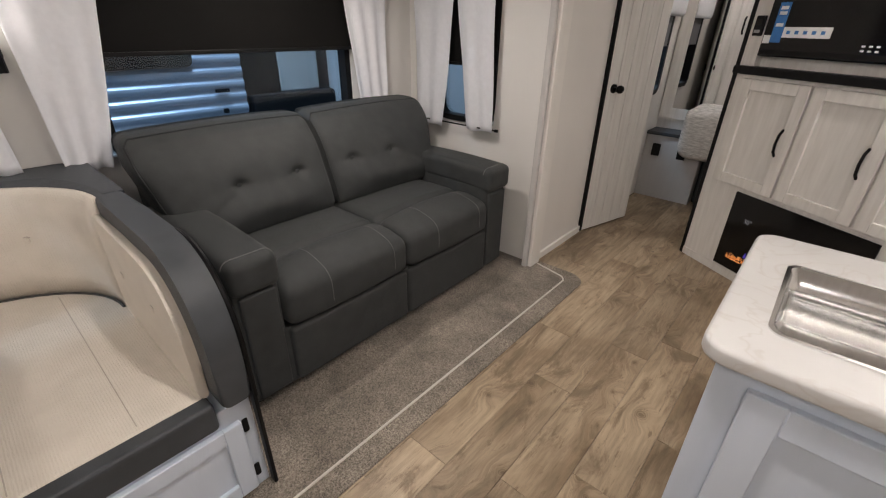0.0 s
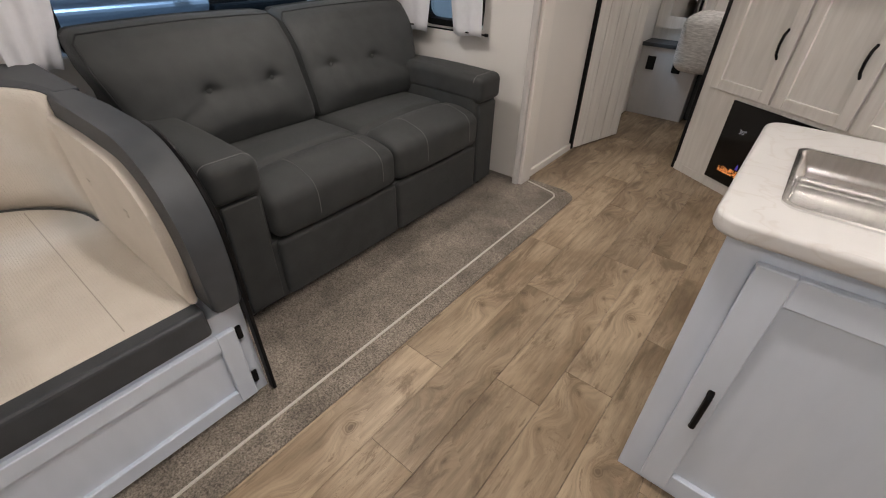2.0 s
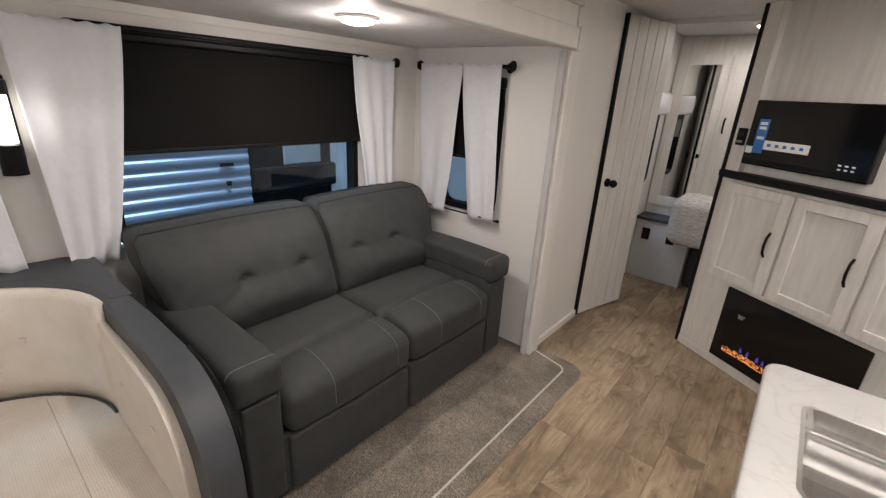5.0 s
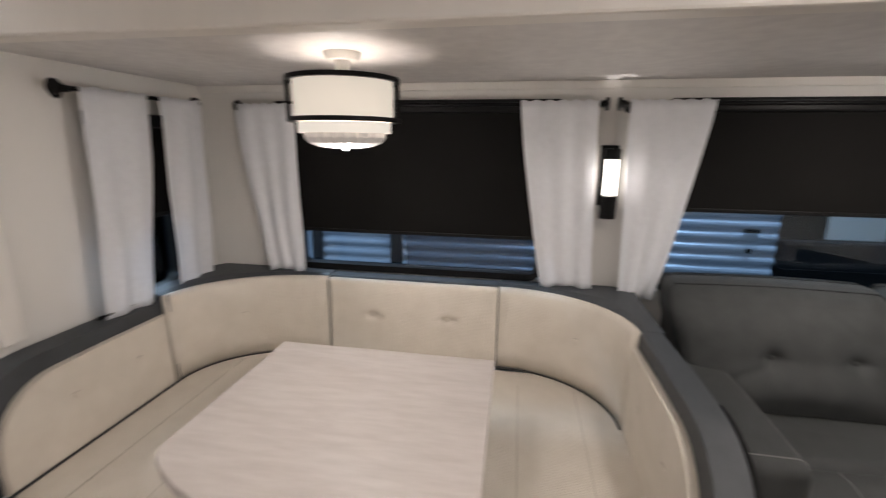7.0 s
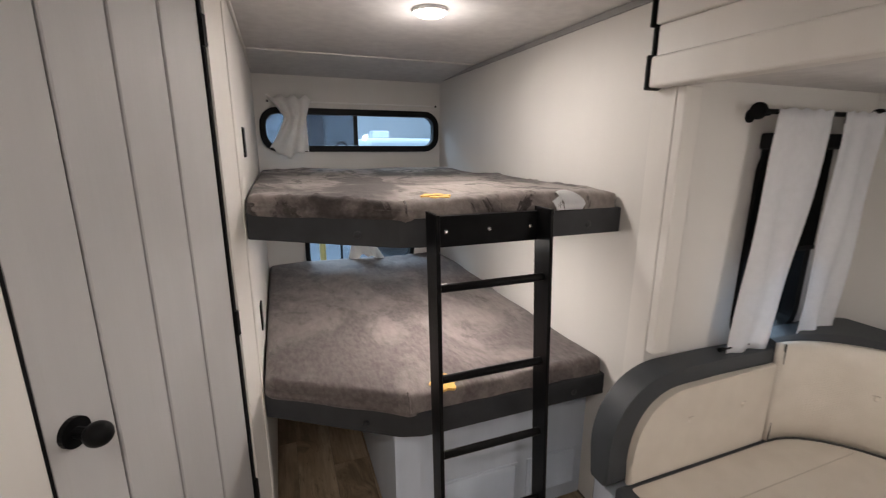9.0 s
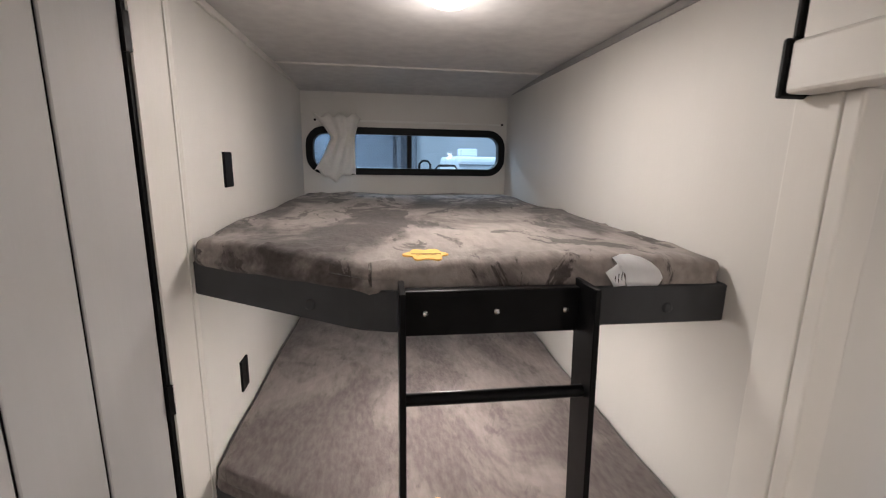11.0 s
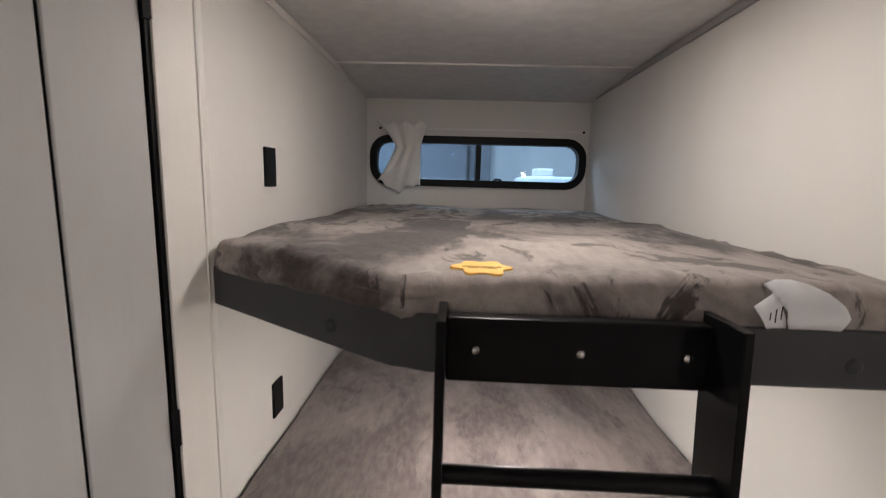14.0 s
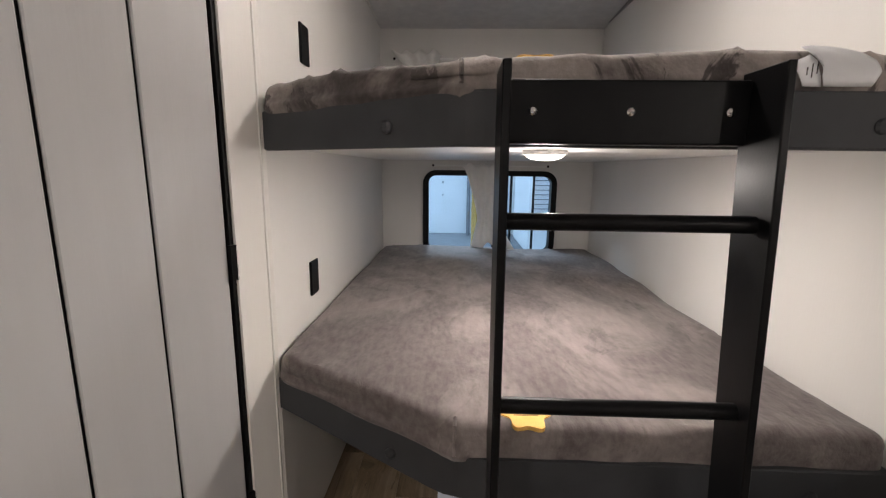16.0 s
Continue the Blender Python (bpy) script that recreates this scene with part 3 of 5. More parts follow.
# ---- trim ----
structure("trim_slide_left_post", box((-1.30, -2.085, 0), (-1.258, -1.9895, 1.846), 0.004), WALL_WHITE, "white post beside the slide-out opening", "trim")
structure("trim_slide_left_strip", box((-1.335, -1.989, 0.90), (-1.2605, -1.953, 1.846), 0.006), WALL_WHITE, "white return strip beside the slide-out opening", "trim")
structure("trim_slide_right_post", box((-1.285, 2.225, 0), (-1.245, 2.345, 1.846), 0.006), WALL_WHITE, "white post beside the slide-out opening", "trim")
structure("trim_bunk_ceiling", box((-1.28, -4.29, 2.142), (-1.268, -2.1, 2.168), 0.003), TRIM_GREY, "grey strip between wall and ceiling", "trim")
structure("trim_bunk_ceiling_inner", box((0.098, -4.29, 2.145), (0.11, -2.53, 2.168), 0.003), WALL_WHITE, "white strip between wall and ceiling", "trim")
structure("trim_ceiling_seam", box((-1.26, -3.606, 2.162), (0.098, -3.594, 2.171)), WALL_WHITE, "thin seam strip across the bunk ceiling", "trim")
structure("trim_slide_right_strip", box((-1.30, 2.195, 0.009), (-1.262, 2.2245, 1.846), 0.008), STRIP_PALE, "pale grey rubber strip beside the slide-out opening", "trim")
structure("trim_slide_ceiling", box((-2.40, -1.99, 1.838), (-2.392, 2.28, 1.874), 0.002), WALL_WHITE, "white strip along the slide-out ceiling", "trim")
valance = thing("slide_valance", (-1.22, 0.07, 1.85), "white layered valance board over the slide-out opening", "valance")
part("lower_board", box((-1.275, -2.06, 1.846), (-1.205, 2.20, 1.945), 0.008), WALL_WHITE, valance)
part("middle_board", box((-1.278, -2.055, 1.945), (-1.222, 2.195, 2.04), 0.004), WALL_WHITE, valance)
part("upper_board", box((-1.278, -2.055, 2.04), (-1.205, 2.195, 2.165), 0.006), WALL_WHITE, valance)
for n, ye in enumerate((-2.075, 2.202)):
    part("end_cap", boxes(((-1.278, ye, 1.84), (-1.198, ye + 0.014, 1.95)), ((-1.278, ye, 1.95), (-1.216, ye + 0.014, 2.035)), ((-1.278, ye, 2.035), (-1.198, ye + 0.014, 2.168)), bevel=0.004), BLACK_PLASTIC if n == 0 else WALL_WHITE, valance, "black plastic end cap" if n == 0 else "")

# ---- windows of the slide-out, outside frames, panes and shades ----


def window(name, axis, face, u0, u1, z0, z1, r, label, bars=(), fw=0.035, inward=1):
    """A black framed window in a wall; axis is the wall's normal, face its inner face."""
    mid = ((u0 + u1) / 2, (z0 + z1) / 2)
    at = (face, mid[0], mid[1]) if axis == "x" else (mid[0], face, mid[1])
    w = tagged(thing(name, at, label, "window"), kind="structure")
    out = rounded_rect(u0 - fw, u1 + fw, z0 - fw, z1 + fw, r + fw)
    inn = rounded_rect(u0, u1, z0, z1, r)
    part("window_frame", ring(out, inn, axis, face + inward * 0.016, face - inward * 0.055), BLACK_PLASTIC, w)
    part("pane", prism(inn, axis, face - inward * 0.034, face - inward * 0.038), PANE, w).visible_shadow = False
    for u in bars:
        lo, hi = (u - 0.016, z0 + 0.001), (u + 0.016, z1 - 0.001)
        a, b = face - inward * 0.026, face - inward * 0.05
        part("mullion", box((a, lo[0], lo[1]), (b, hi[0], hi[1])) if axis == "x" else box((lo[0], a, lo[1]), (hi[0], b, hi[1])), BLACK_PLASTIC, w)
    return w


window("window_1", "x", -2.40, W1[0] + 0.05, W1[1] - 0.05, 0.93, 1.75, 0.03, "wide black framed window over the dinette")
window("window_2", "x", -2.40, W2[0] + 0.05, W2[1] - 0.05, 0.91, 1.75, 0.03, "wide black framed window behind the sofa")
window("window_3", "y", -2.00, -2.09, -1.752, 0.89, 1.63, 0.07, "narrow black framed end window by the dinette")
window("window_4", "y", 2.285, -2.11, -1.69, 0.89, 1.63, 0.07, "narrow black framed end window by the sofa", inward=-1)
window("window_5", "y", -4.295, -1.22, 0.04, 1.65, 1.872, 0.075, "long black framed sliding window over the upper bunk", (-0.60,), 0.045)
window("window_6", "y", -4.295, -1.01, -0.20, 0.735, 1.235, 0.05, "black framed window over the lower bunk")
window("window_7", "x", -1.28, 3.75, 4.15, 0.96, 1.59, 0.05, "black framed bedroom window")


def fly_screen(axis, at, u0, u1, z0, z1, owner):
    """The dark fly screen over the sliding half of a window."""
    part("fly_screen", box((at, u0, z0), (at + 0.001, u1, z1)) if axis == "x" else box((u0, at, z0), (u1, at + 0.001, z1)), SCREEN, bpy.data.objects[owner], "dark fly screen mesh").visible_shadow = False


fly_screen("x", -2.425, -0.86, -0.172, 0.932, 1.748, "window_1")
fly_screen("y", -4.322, -0.584, 0.038, 1.652, 1.87, "window_5")


def roller_shade(axis, at, u0, u1, ztop, zbot, label):
    t = thing("roller_shade", (at, (u0 + u1) / 2, zbot) if axis == "x" else ((u0 + u1) / 2, at, zbot), label, "window shade")

    def bx(lo, hi, d0, d1, bev=0.0):
        return box((at + d0, lo[0], lo[1]), (at + d1, hi[0], hi[1]), bev) if axis == "x" else box((lo[0], at + d0, lo[1]), (hi[0], at + d1, hi[1]), bev)
    part("cloth", bx((u0, zbot), (u1, ztop), -0.0015, 0.0015), SHADE_BLACK, t)
    part("cassette", bx((u0 - 0.01, ztop - 0.015), (u1 + 0.01, ztop + 0.045), -0.03, 0.025, 0.01), BLACK_PLASTIC, t)
    part("hem_bar", bx((u0, zbot - 0.018), (u1, zbot), -0.006, 0.006, 0.003), BLACK_PLASTIC, t)
    return t


roller_shade("x", -2.362, -1.52, -0.10, 1.745, 1.135, "black roller shade half lowered over the dinette window")
roller_shade("x", -2.362, 0.39, 1.80, 1.745, 1.305, "black roller shade partly lowered behind the sofa")
roller_shade("y", -1.975, -2.12, -1.725, 1.66, 1.25, "black roller shade partly lowered in the end window")
roller_shade("y", 2.262, -2.14, -1.66, 1.66, 1.22, "black roller shade partly lowered in the end window")


def curtain(axis, at, top, bot, ztop, zbot, label, folds=3, depth=0.008):
    """A pleated curtain panel; top and bot are spans along the wall."""
    nu, nz = 36, 26
    bm = bmesh.new()
    rows = []
    ph = random.uniform(0, 6)
    for k in range(nz + 1):
        f = k / nz
        s = f ** 1.25
        a, b = top[0] + (bot[0] - top[0]) * s, top[1] + (bot[1] - top[1]) * s
        row = []
        for i in range(nu + 1):
            g = i / nu
            u = a + (b - a) * g
            d = depth * (0.35 + 0.8 * f) * math.sin(g * folds * 2 * math.pi + ph + 0.7 * math.sin(3 * f + ph)) + 0.004 * math.sin(9 * f + 5 * g + ph)
            z = ztop + (zbot - ztop) * f + (0.006 * math.sin(7 * g + ph) * f) + (0.004 * math.sin(g * folds * 4 * math.pi) if k == 0 else 0)
            row.append(bm.verts.new((at + d, u, z) if axis == "x" else (u, at + d, z)))
        rows.append(row)
    for k in range(nz):
        for i in range(nu):
            bm.faces.new((rows[k][i], rows[k][i + 1], rows[k + 1][i + 1], rows[k + 1][i]))
    c = tagged(part("curtain", bm, CURTAIN, smooth=True), label, "curtain", "white window curtains")
    m = c.modifiers.new("cloth_thickness", "SOLIDIFY")
    m.thickness = 0.0015
    return c


def curtain_rod(axis, at, u0, u1, z, wall, label, knobs=(True, True)):
    t = thing("curtain_rod", (at, (u0 + u1) / 2, z) if axis == "x" else ((u0 + u1) / 2, at, z), label, "curtain rod", "black curtain rods")

    def pt(u, d, zz):
        return (d, u, zz) if axis == "x" else (u, d, zz)
    part("pole", tube(pt(u0, at, z), pt(u1, at, z), 0.009), BLACK, t, smooth="round")
    for u, on, way in ((u0, knobs[0], -1), (u1, knobs[1], 1)):
        part("bracket", tube(pt(u + way * -0.03, at, z - 0.004), pt(u + way * -0.03, wall, z - 0.004), 0.011, 8), BLACK, t)
        part("wall_plate", tube(pt(u - way * 0.03, wall, z - 0.012), pt(u - way * 0.03, wall + (0.006 if at > wall else -0.006), z - 0.012), 0.024, 12), BLACK, t)
        if on:
            fin = tube(pt(u, at, z), pt(u + way * 0.022, at, z), 0.016, 12)
            tube(pt(u + way * 0.022, at, z), pt(u + way * 0.034, at, z), 0.029, 16, fin)
            part("finial", fin, BLACK, t)
    return t


curtain_rod("x", -2.335, -1.70, 0.075, 1.765, -2.40, "black metal rod over the dinette window")
curtain_rod("x", -2.335, 0.185, 2.00, 1.765, -2.40, "black metal rod over the sofa window")
curtain_rod("y", -1.93, -2.25, -1.605, 1.775, -2.00, "black metal rod over the end window by the dinette")
curtain_rod("y", 2.215, -2.27, -1.61, 1.765, 2.285, "black metal rod over the end window by the sofa")
curtain("x", -2.312, (-1.74, -1.41), (-1.61, -1.40), 1.775, 0.90, "white pleated curtain tied back beside the dinette window")
curtain("x", -2.312, (-0.28, 0.065), (-0.14, 0.105), 1.78, 0.90, "white pleated curtain beside the wall sconce")
curtain("x", -2.312, (0.195, 0.545), (0.23, 0.385), 1.78, 0.86, "white pleated curtain beside the wall sconce")
curtain("x", -2.312, (1.655, 1.985), (1.76, 1.97), 1.775, 0.90, "white pleated curtain behind the sofa corner")
curtain("y", 2.194, (-2.27, -1.925), (-2.24, -2.02), 1.775, 0.82, "white pleated curtain at the end window by the sofa", 2)
curtain("y", 2.194, (-1.925, -1.645), (-1.81, -1.61), 1.775, 0.835, "white pleated curtain at the end window by the sofa", 2)
curtain("y", -1.908, (-1.965, -1.655), (-1.83, -1.60), 1.785, 0.86, "white pleated curtain at the end window by the dinette", 2)
curtain("y", -1.908, (-2.28, -2.02), (-2.23, -1.985), 1.785, 0.87, "white pleated curtain at the end window by the dinette", 2)



def sash_rod(axis, at, u0, u1, z):
    """The thin lower rod that holds a curtain's hem."""
    t = thing("sash_rod", (at, (u0 + u1) / 2, z) if axis == "x" else ((u0 + u1) / 2, at, z), "thin black sash rod holding the curtain hems", "curtain rod", "black sash rods")

    def pt(u, zz):
        return (at, u, zz) if axis == "x" else (u, at, zz)
    part("pole", tube(pt(u0, z), pt(u1, z), 0.005, 10), BLACK, t, smooth="round")
    for u, way in ((u0, -1), (u1, 1)):
        part("finial", tube(pt(u, z), pt(u + way * 0.018, z), 0.0095, 10), BLACK, t, smooth="round")


sash_rod("y", 2.206, -2.20, -1.59, 0.85)
sash_rod("y", -1.92, -2.25, -1.585, 0.885)

# ---- carpet ----
carpet_outline = [(-2.398, -1.99), (-0.90, -1.99)] + [(-0.90 - 0.10 + 0.10 * math.cos(radians(a)), 2.24 + 0.10 * math.sin(radians(a))) for a in range(0, 91, 15)] + [(-1.24, 2.34), (-1.24, 2.22), (-1.285, 2.22), (-1.285, 2.28), (-2.398, 2.28)]
carpet = tagged(part("carpet", prism(carpet_outline, "z", -0.010, 0.008, 0.003, 1), CARPET), "grey-brown shaggy carpet with a rounded corner", "carpet")
line = [(-1.0, -1.98, 0.009), (-1.0, 2.20, 0.009)] + [(-1.06 + 0.06 * math.cos(radians(a)), 2.20 + 0.06 * math.sin(radians(a)), 0.009) for a in range(15, 91, 15)] + [(-1.24, 2.30, 0.009)]
part("edge_cord", strip(line, 0.0055), CORD, carpet, "pale stitched edge cord")

# ---- sofa ----


def sofa():
    t = thing("sofa", (-1.87, 1.26, 0), "dark grey leatherette two-seat sofa with tufted back cushions", "sofa")
    y0, y1, ym = 0.40, 2.125, 1.262
    part("base", box((-2.28, y0 + 0.03, 0.05), (-1.43, y1 - 0.03, 0.33), 0.01), GREY_LEATHER, t)

    def arm(p):
        q = p.copy()
        if p.z > 0.5:
            q.z += 0.012 * math.sin(math.pi * min(1, max(0, (p.x + 2.2) / 0.8)))
        return q
    for a, b in ((y0 + 0.02, y0 + 0.205), (y1 - 0.205, y1)):
        am = part("arm", soft_box((-2.22, a, 0.05), (-1.43, b, 0.60), 0.03, (6, 3, 5)), GREY_LEATHER, t, smooth=True)
        part("arm_pad", soft_box((-2.22, a - 0.004, 0.555), (-1.40, b + 0.004, 0.695), 0.036, (10, 5, 3), arm), GREY_LEATHER, am, smooth=True)
        part("arm_front_panel", soft_box((-1.44, a + 0.022, 0.07), (-1.413, b - 0.022, 0.55), 0.012, (1, 3, 5)), GREY_LEATHER, am, smooth=True)
        pts = [(-1.45, a + 0.036 * (1 - math.cos(radians(j))) - 0.004, 0.661 + 0.0365 * math.sin(radians(j))) for j in range(10, 91, 16)] + [(-1.45, b + 0.004 - 0.036 * (1 - math.cos(radians(j))), 0.661 + 0.0365 * math.sin(radians(j))) for j in range(90, 9, -16)]
        part("stitching", strip(pts, 0.0022), THREAD, am, "pale stitching")
    ya, yb = y0 + 0.205, y1 - 0.205

    def seat_shape(c, w):
        def f(p):
            q = p.copy()
            g = (p.y - c) / (w / 2)
            if p.z > 0.42:
                q.z += 0.022 * max(0, 1 - g * g) * min(1, max(0, (p.x + 2.06) / 0.25))
                q.z -= 0.030 * math.exp(-((p.x + 1.64) / 0.018) ** 2)
                q.z += 0.010 * math.exp(-((p.x + 1.54) / 0.06) ** 2) * max(0, 1 - g ** 4)
                q.z -= 0.03 * max(0, (p.x + 1.56) / 0.16) ** 2
            if p.x > -1.5:
                q.x += 0.018 * max(0, 1 - g * g) * max(0, 1 - ((p.z - 0.43) / 0.13) ** 2)
            return q
        return f
    for a, b in ((ya, ym - 0.002), (ym + 0.002, yb)):
        c, w = (a + b) / 2, b - a
        s = part("seat_cushion", soft_box((-2.08, a, 0.335), (-1.395, b, 0.535), 0.045, (46, 12, 4), seat_shape(c, w)), GREY_LEATHER, t, smooth=True)
        f = seat_shape(c, w)
        for k in (0.30, 0.84):
            y = a + w * k
            pts = [Vector((-1.60 + 0.016 * i, y, 0.535)) for i in range(10)]
            pts += [Vector((-1.44 + 0.045 * math.sin(radians(j)), y, 0.49 + 0.045 * math.cos(radians(j)))) for j in range(10, 91, 10)]
            pts += [Vector((-1.395, y, 0.47 - 0.02 * j)) for j in range(5)]
            part("stitching", strip([f(p) + Vector((0.0008, 0, 0.0008)) for p in pts], 0.0013, 5), THREAD, s, "pale stitching")
        # dark bead along the dip paints the crease's shade
        part("crease_seam", strip([f(Vector((-1.64, a + 0.03 + (w - 0.06) * k / 16, 0.535))) + Vector((0, 0, -0.001)) for k in range(17)], 0.0035, 6), SHADED_PIPE, s, "dark bead painting the shade in the seat crease")
        part("front_panel", soft_box((-1.50, a + 0.002, 0.06), (-1.405, b - 0.002, 0.328), 0.02, (2, 8, 4)), GREY_LEATHER, t, smooth=True)

        ks = (0.77, 1.07) if a == ya else (1.42, 1.70)

        def back_shape(p, c=c + (-0.1 if a == ya else 0.1), w=w + 0.205, ks=ks, side=-1 if a == ya else 1):
            q = p.copy()
            h = (p.z - 0.52) / 0.48
            lean = -0.17 * h
            g = (p.y - c) / (w / 2)
            puff = 0.05 * max(0, 1 - g ** 4) * max(0, 1 - (2 * h - 1) ** 4)
            if p.x > -2.08:
                q.x += puff
                q.x -= 0.075 * max(0, (h - 0.5) / 0.5) ** 2.4
                q.x += 0.02 * math.exp(-((h - 0.27) / 0.15) ** 2) * max(0, 1 - g ** 4)
                for k in ks:
                    d2 = ((p.y - k) / 0.035) ** 2 + ((p.z - 0.755) / 0.03) ** 2
                    q.x -= 0.026 * math.exp(-d2)
                    q.x -= 0.007 * math.exp(-((p.y - k) / 0.06) ** 2 - ((p.z - 0.757) / 0.012) ** 2)
                droop = 0.755 - 0.16 * max(0, side * g - 0.05)
                q.x -= 0.010 * math.exp(-((p.z - droop) / 0.018) ** 2) * max(0, 1 - abs(g) ** 6) * max(0, min(1, side * g * 2.5))
                q.x += 0.012 * math.exp(-((p.z - droop + 0.085) / 0.06) ** 2) * max(0, 1 - g ** 4)
                q.x += 0.004 * noise.noise(Vector((p.y * 9, p.z * 11, 4.0)))
            q.x += lean
            q.y -= side * 0.085 * max(0, side * g - 0.2) / 0.8 * max(0, 1 - h / 0.75)
            q.z += 0.012 * max(0, 1 - g * g) if h > 0.9 else 0
            return q
        extra = 0.205
        aa, bb = (a - extra, b) if a == ya else (a, b + extra)
        bk = part("back_cushion", soft_box((-2.15, aa, 0.52), (-1.94, bb, 1.0), 0.045, (4, 56, 44), back_shape), GREY_LEATHER, t, smooth=True)
        rim = [(aa + 0.012, 0.545), (aa + 0.012, 0.76), (aa + 0.012, 0.965), (aa + 0.035, 0.988), (bb - 0.035, 0.988), (bb - 0.012, 0.965), (bb - 0.012, 0.76), (bb - 0.012, 0.545)]
        edge = []
        for (ra, rz), (rb, rw) in zip(rim[:-1], rim[1:]):
            edge += [back_shape(Vector((-1.955, ra + (rb - ra) * q / 6, rz + (rw - rz) * q / 6))) for q in range(6)]
        # piping is leather-coloured; its darker tone paints the shade between cushions
        part("piping", strip(edge, 0.0045, 6), SHADED_PIPE, bk, "raised edge piping, darkened for the shade in the gap")
        for k in ks:
            p = back_shape(Vector((-1.94, k, 0.755)))
            part("button", ball(p + Vector((0.004, 0, 0)), 0.013, (0.4, 1, 1), n=10), GREY_LEATHER, bk)
    part("back_frame", soft_box((-2.36, y0 + 0.05, 0.12), (-2.20, y1 - 0.05, 0.86), 0.03, (2, 6, 4)), GREY_LEATHER, t, smooth=True)
    for x in (-1.50, -2.2):
        for y in (y0 + 0.06, y1 - 0.06):
            part("foot", tube((x, y, 0.008), (x, y, 0.06), 0.026, 12, None, 0.03), BLACK_PLASTIC, t)
    return t


sofa()

# ---- dinette ----


def dinette():
    t = thing("dinette", (-1.75, -0.83, 0), "cream and slate-grey vinyl U-shaped dinette with tufted back", "dinette")
    zt, zs = 0.895, 0.45
    # side backs
    prof = [(-1.86, 0.44), (-1.86, zt), (-1.60, zt)] + [(-1.37 + 0.285 * math.sin(radians(a)) ** 0.9, zt - 0.29 + 0.29 * math.cos(radians(a)) ** 0.9) for a in range(0, 90, 6)] + [(-1.085, zt - 0.30), (-1.085, 0.44)]
    face = [(-1.83, 0.45), (-1.83, 0.835), (-1.60, 0.834)] + [(-1.40 + 0.232 * math.sin(radians(a)) ** 0.9, 0.57 + 0.262 * math.cos(radians(a)) ** 0.9) for a in range(0, 90, 8)] + [(-1.166, 0.56), (-1.163, 0.45)]

    for ya, yb, yc, dx, dz in ((-1.985, -1.885, -1.856, 0.045, -0.03), (0.304, 0.215, 0.188, 0, 0)):
        s = part("side_back", prism([(x + (dx if x > -1.8 else 0), z + (dz if z > 0.5 else 0)) for x, z in prof], "y", ya, yb, 0.022, 3), GREY_VINYL, t, "slate-grey rounded end panel", smooth="round")
        part("side_cushion", prism([(x + (dx if x > -1.8 else 0), z + (dz if z > 0.5 else 0)) for x, z in face], "y", yb, yc, 0.012, 3), CREAM, s, "cream tufted cushion", smooth="round")
        for x in (-1.38, -1.66):
            part("button", ball((x, yc, 0.665), 0.012, (1, 0.4, 1), n=10), CREAM, s)
            # darker bead paints the shadow of the dimple, which isn't modelled here
            part("tuft_crease", strip([(x - 0.013, yc, 0.676), (x, yc, 0.678), (x + 0.013, yc, 0.676)], 0.002, 5), SEAM_AND_CREASE, s, "darker bead painting the shade of a button's crease")
    # curved corner backs
    for cx, cy, sx, sy, corner, rx, ry in ((-1.84, -1.25, -1, -1, (-2.385, -1.985), 0.42, 0.60), (-1.84, -0.34, -1, 1, (-2.385, 0.304), 0.42, 0.53)):
        n = 14
        def arc(a, off, z, puff=0.0):
            return Vector((cx + sx * (rx + off) * math.cos(a), cy + sy * (ry + off) * math.sin(a), z))

        def outer(a, z):
            x, y = cx + sx * 3 * math.cos(a), cy + sy * 3 * math.sin(a)
            k = min(abs((corner[0] - cx) / (x - cx)) if abs(x - cx) > 1e-6 else 9, abs((corner[1] - cy) / (y - cy)) if abs(y - cy) > 1e-6 else 9)
            return Vector((cx + (x - cx) * k, cy + (y - cy) * k, z))
        for what in ("cushion", "shell"):
            bm = bmesh.new()
            rings = []
            for i in range(n + 1):
                a = radians(90 * i / n)
                e = min(i, n - i) / n
                if what == "cushion":
                    prof2 = [(0.03, 0.45), (0.0, 0.455), (-0.012, 0.55), (-0.016, 0.66), (-0.012, 0.78), (-0.004, 0.86), (0.012, 0.884), (0.035, 0.888)]
                    s = 1 if e > 0.04 else 0.3
                    rings.append([bm.verts.new(arc(a, d if d > 0 else d * s, z)) for d, z in prof2])
                else:
                    o1, o2 = outer(a, 0.44), outer(a, zt)
                    i1, i2 = arc(a, 0.03, 0.44), arc(a, 0.032, zt - 0.006)
                    rings.append([bm.verts.new(p) for p in (i1, i2, i2.lerp(o2, 0.25) + Vector((0, 0, 0.006)), o2, o1)])
            for p, q in zip(rings[:-1], rings[1:]):
                for j in range(len(p)):
                    bm.faces.new((p[j], p[(j + 1) % len(p)], q[(j + 1) % len(p)], q[j]))
            bm.faces.new(rings[0])
            bm.faces.new(rings[-1][::-1])
            if what == "shell":
                shell = part("corner_back", bm, GREY_VINYL, t, "slate-grey corner top")
            else:
                corner_bm = bm
        part("piping", strip([arc(radians(90 * i / n), -0.006, 0.459) for i in range(n + 1)], 0.005, 6), PIPING, t, "dark piping")
        part("corner_cushion", corner_bm, CREAM, shell, "cream curved tufted cushion", smooth=True)
        a = radians(45)
        part("button", ball(arc(a, -0.014, 0.70), 0.012, (0.7, 0.7, 1), n=10), CREAM, shell)
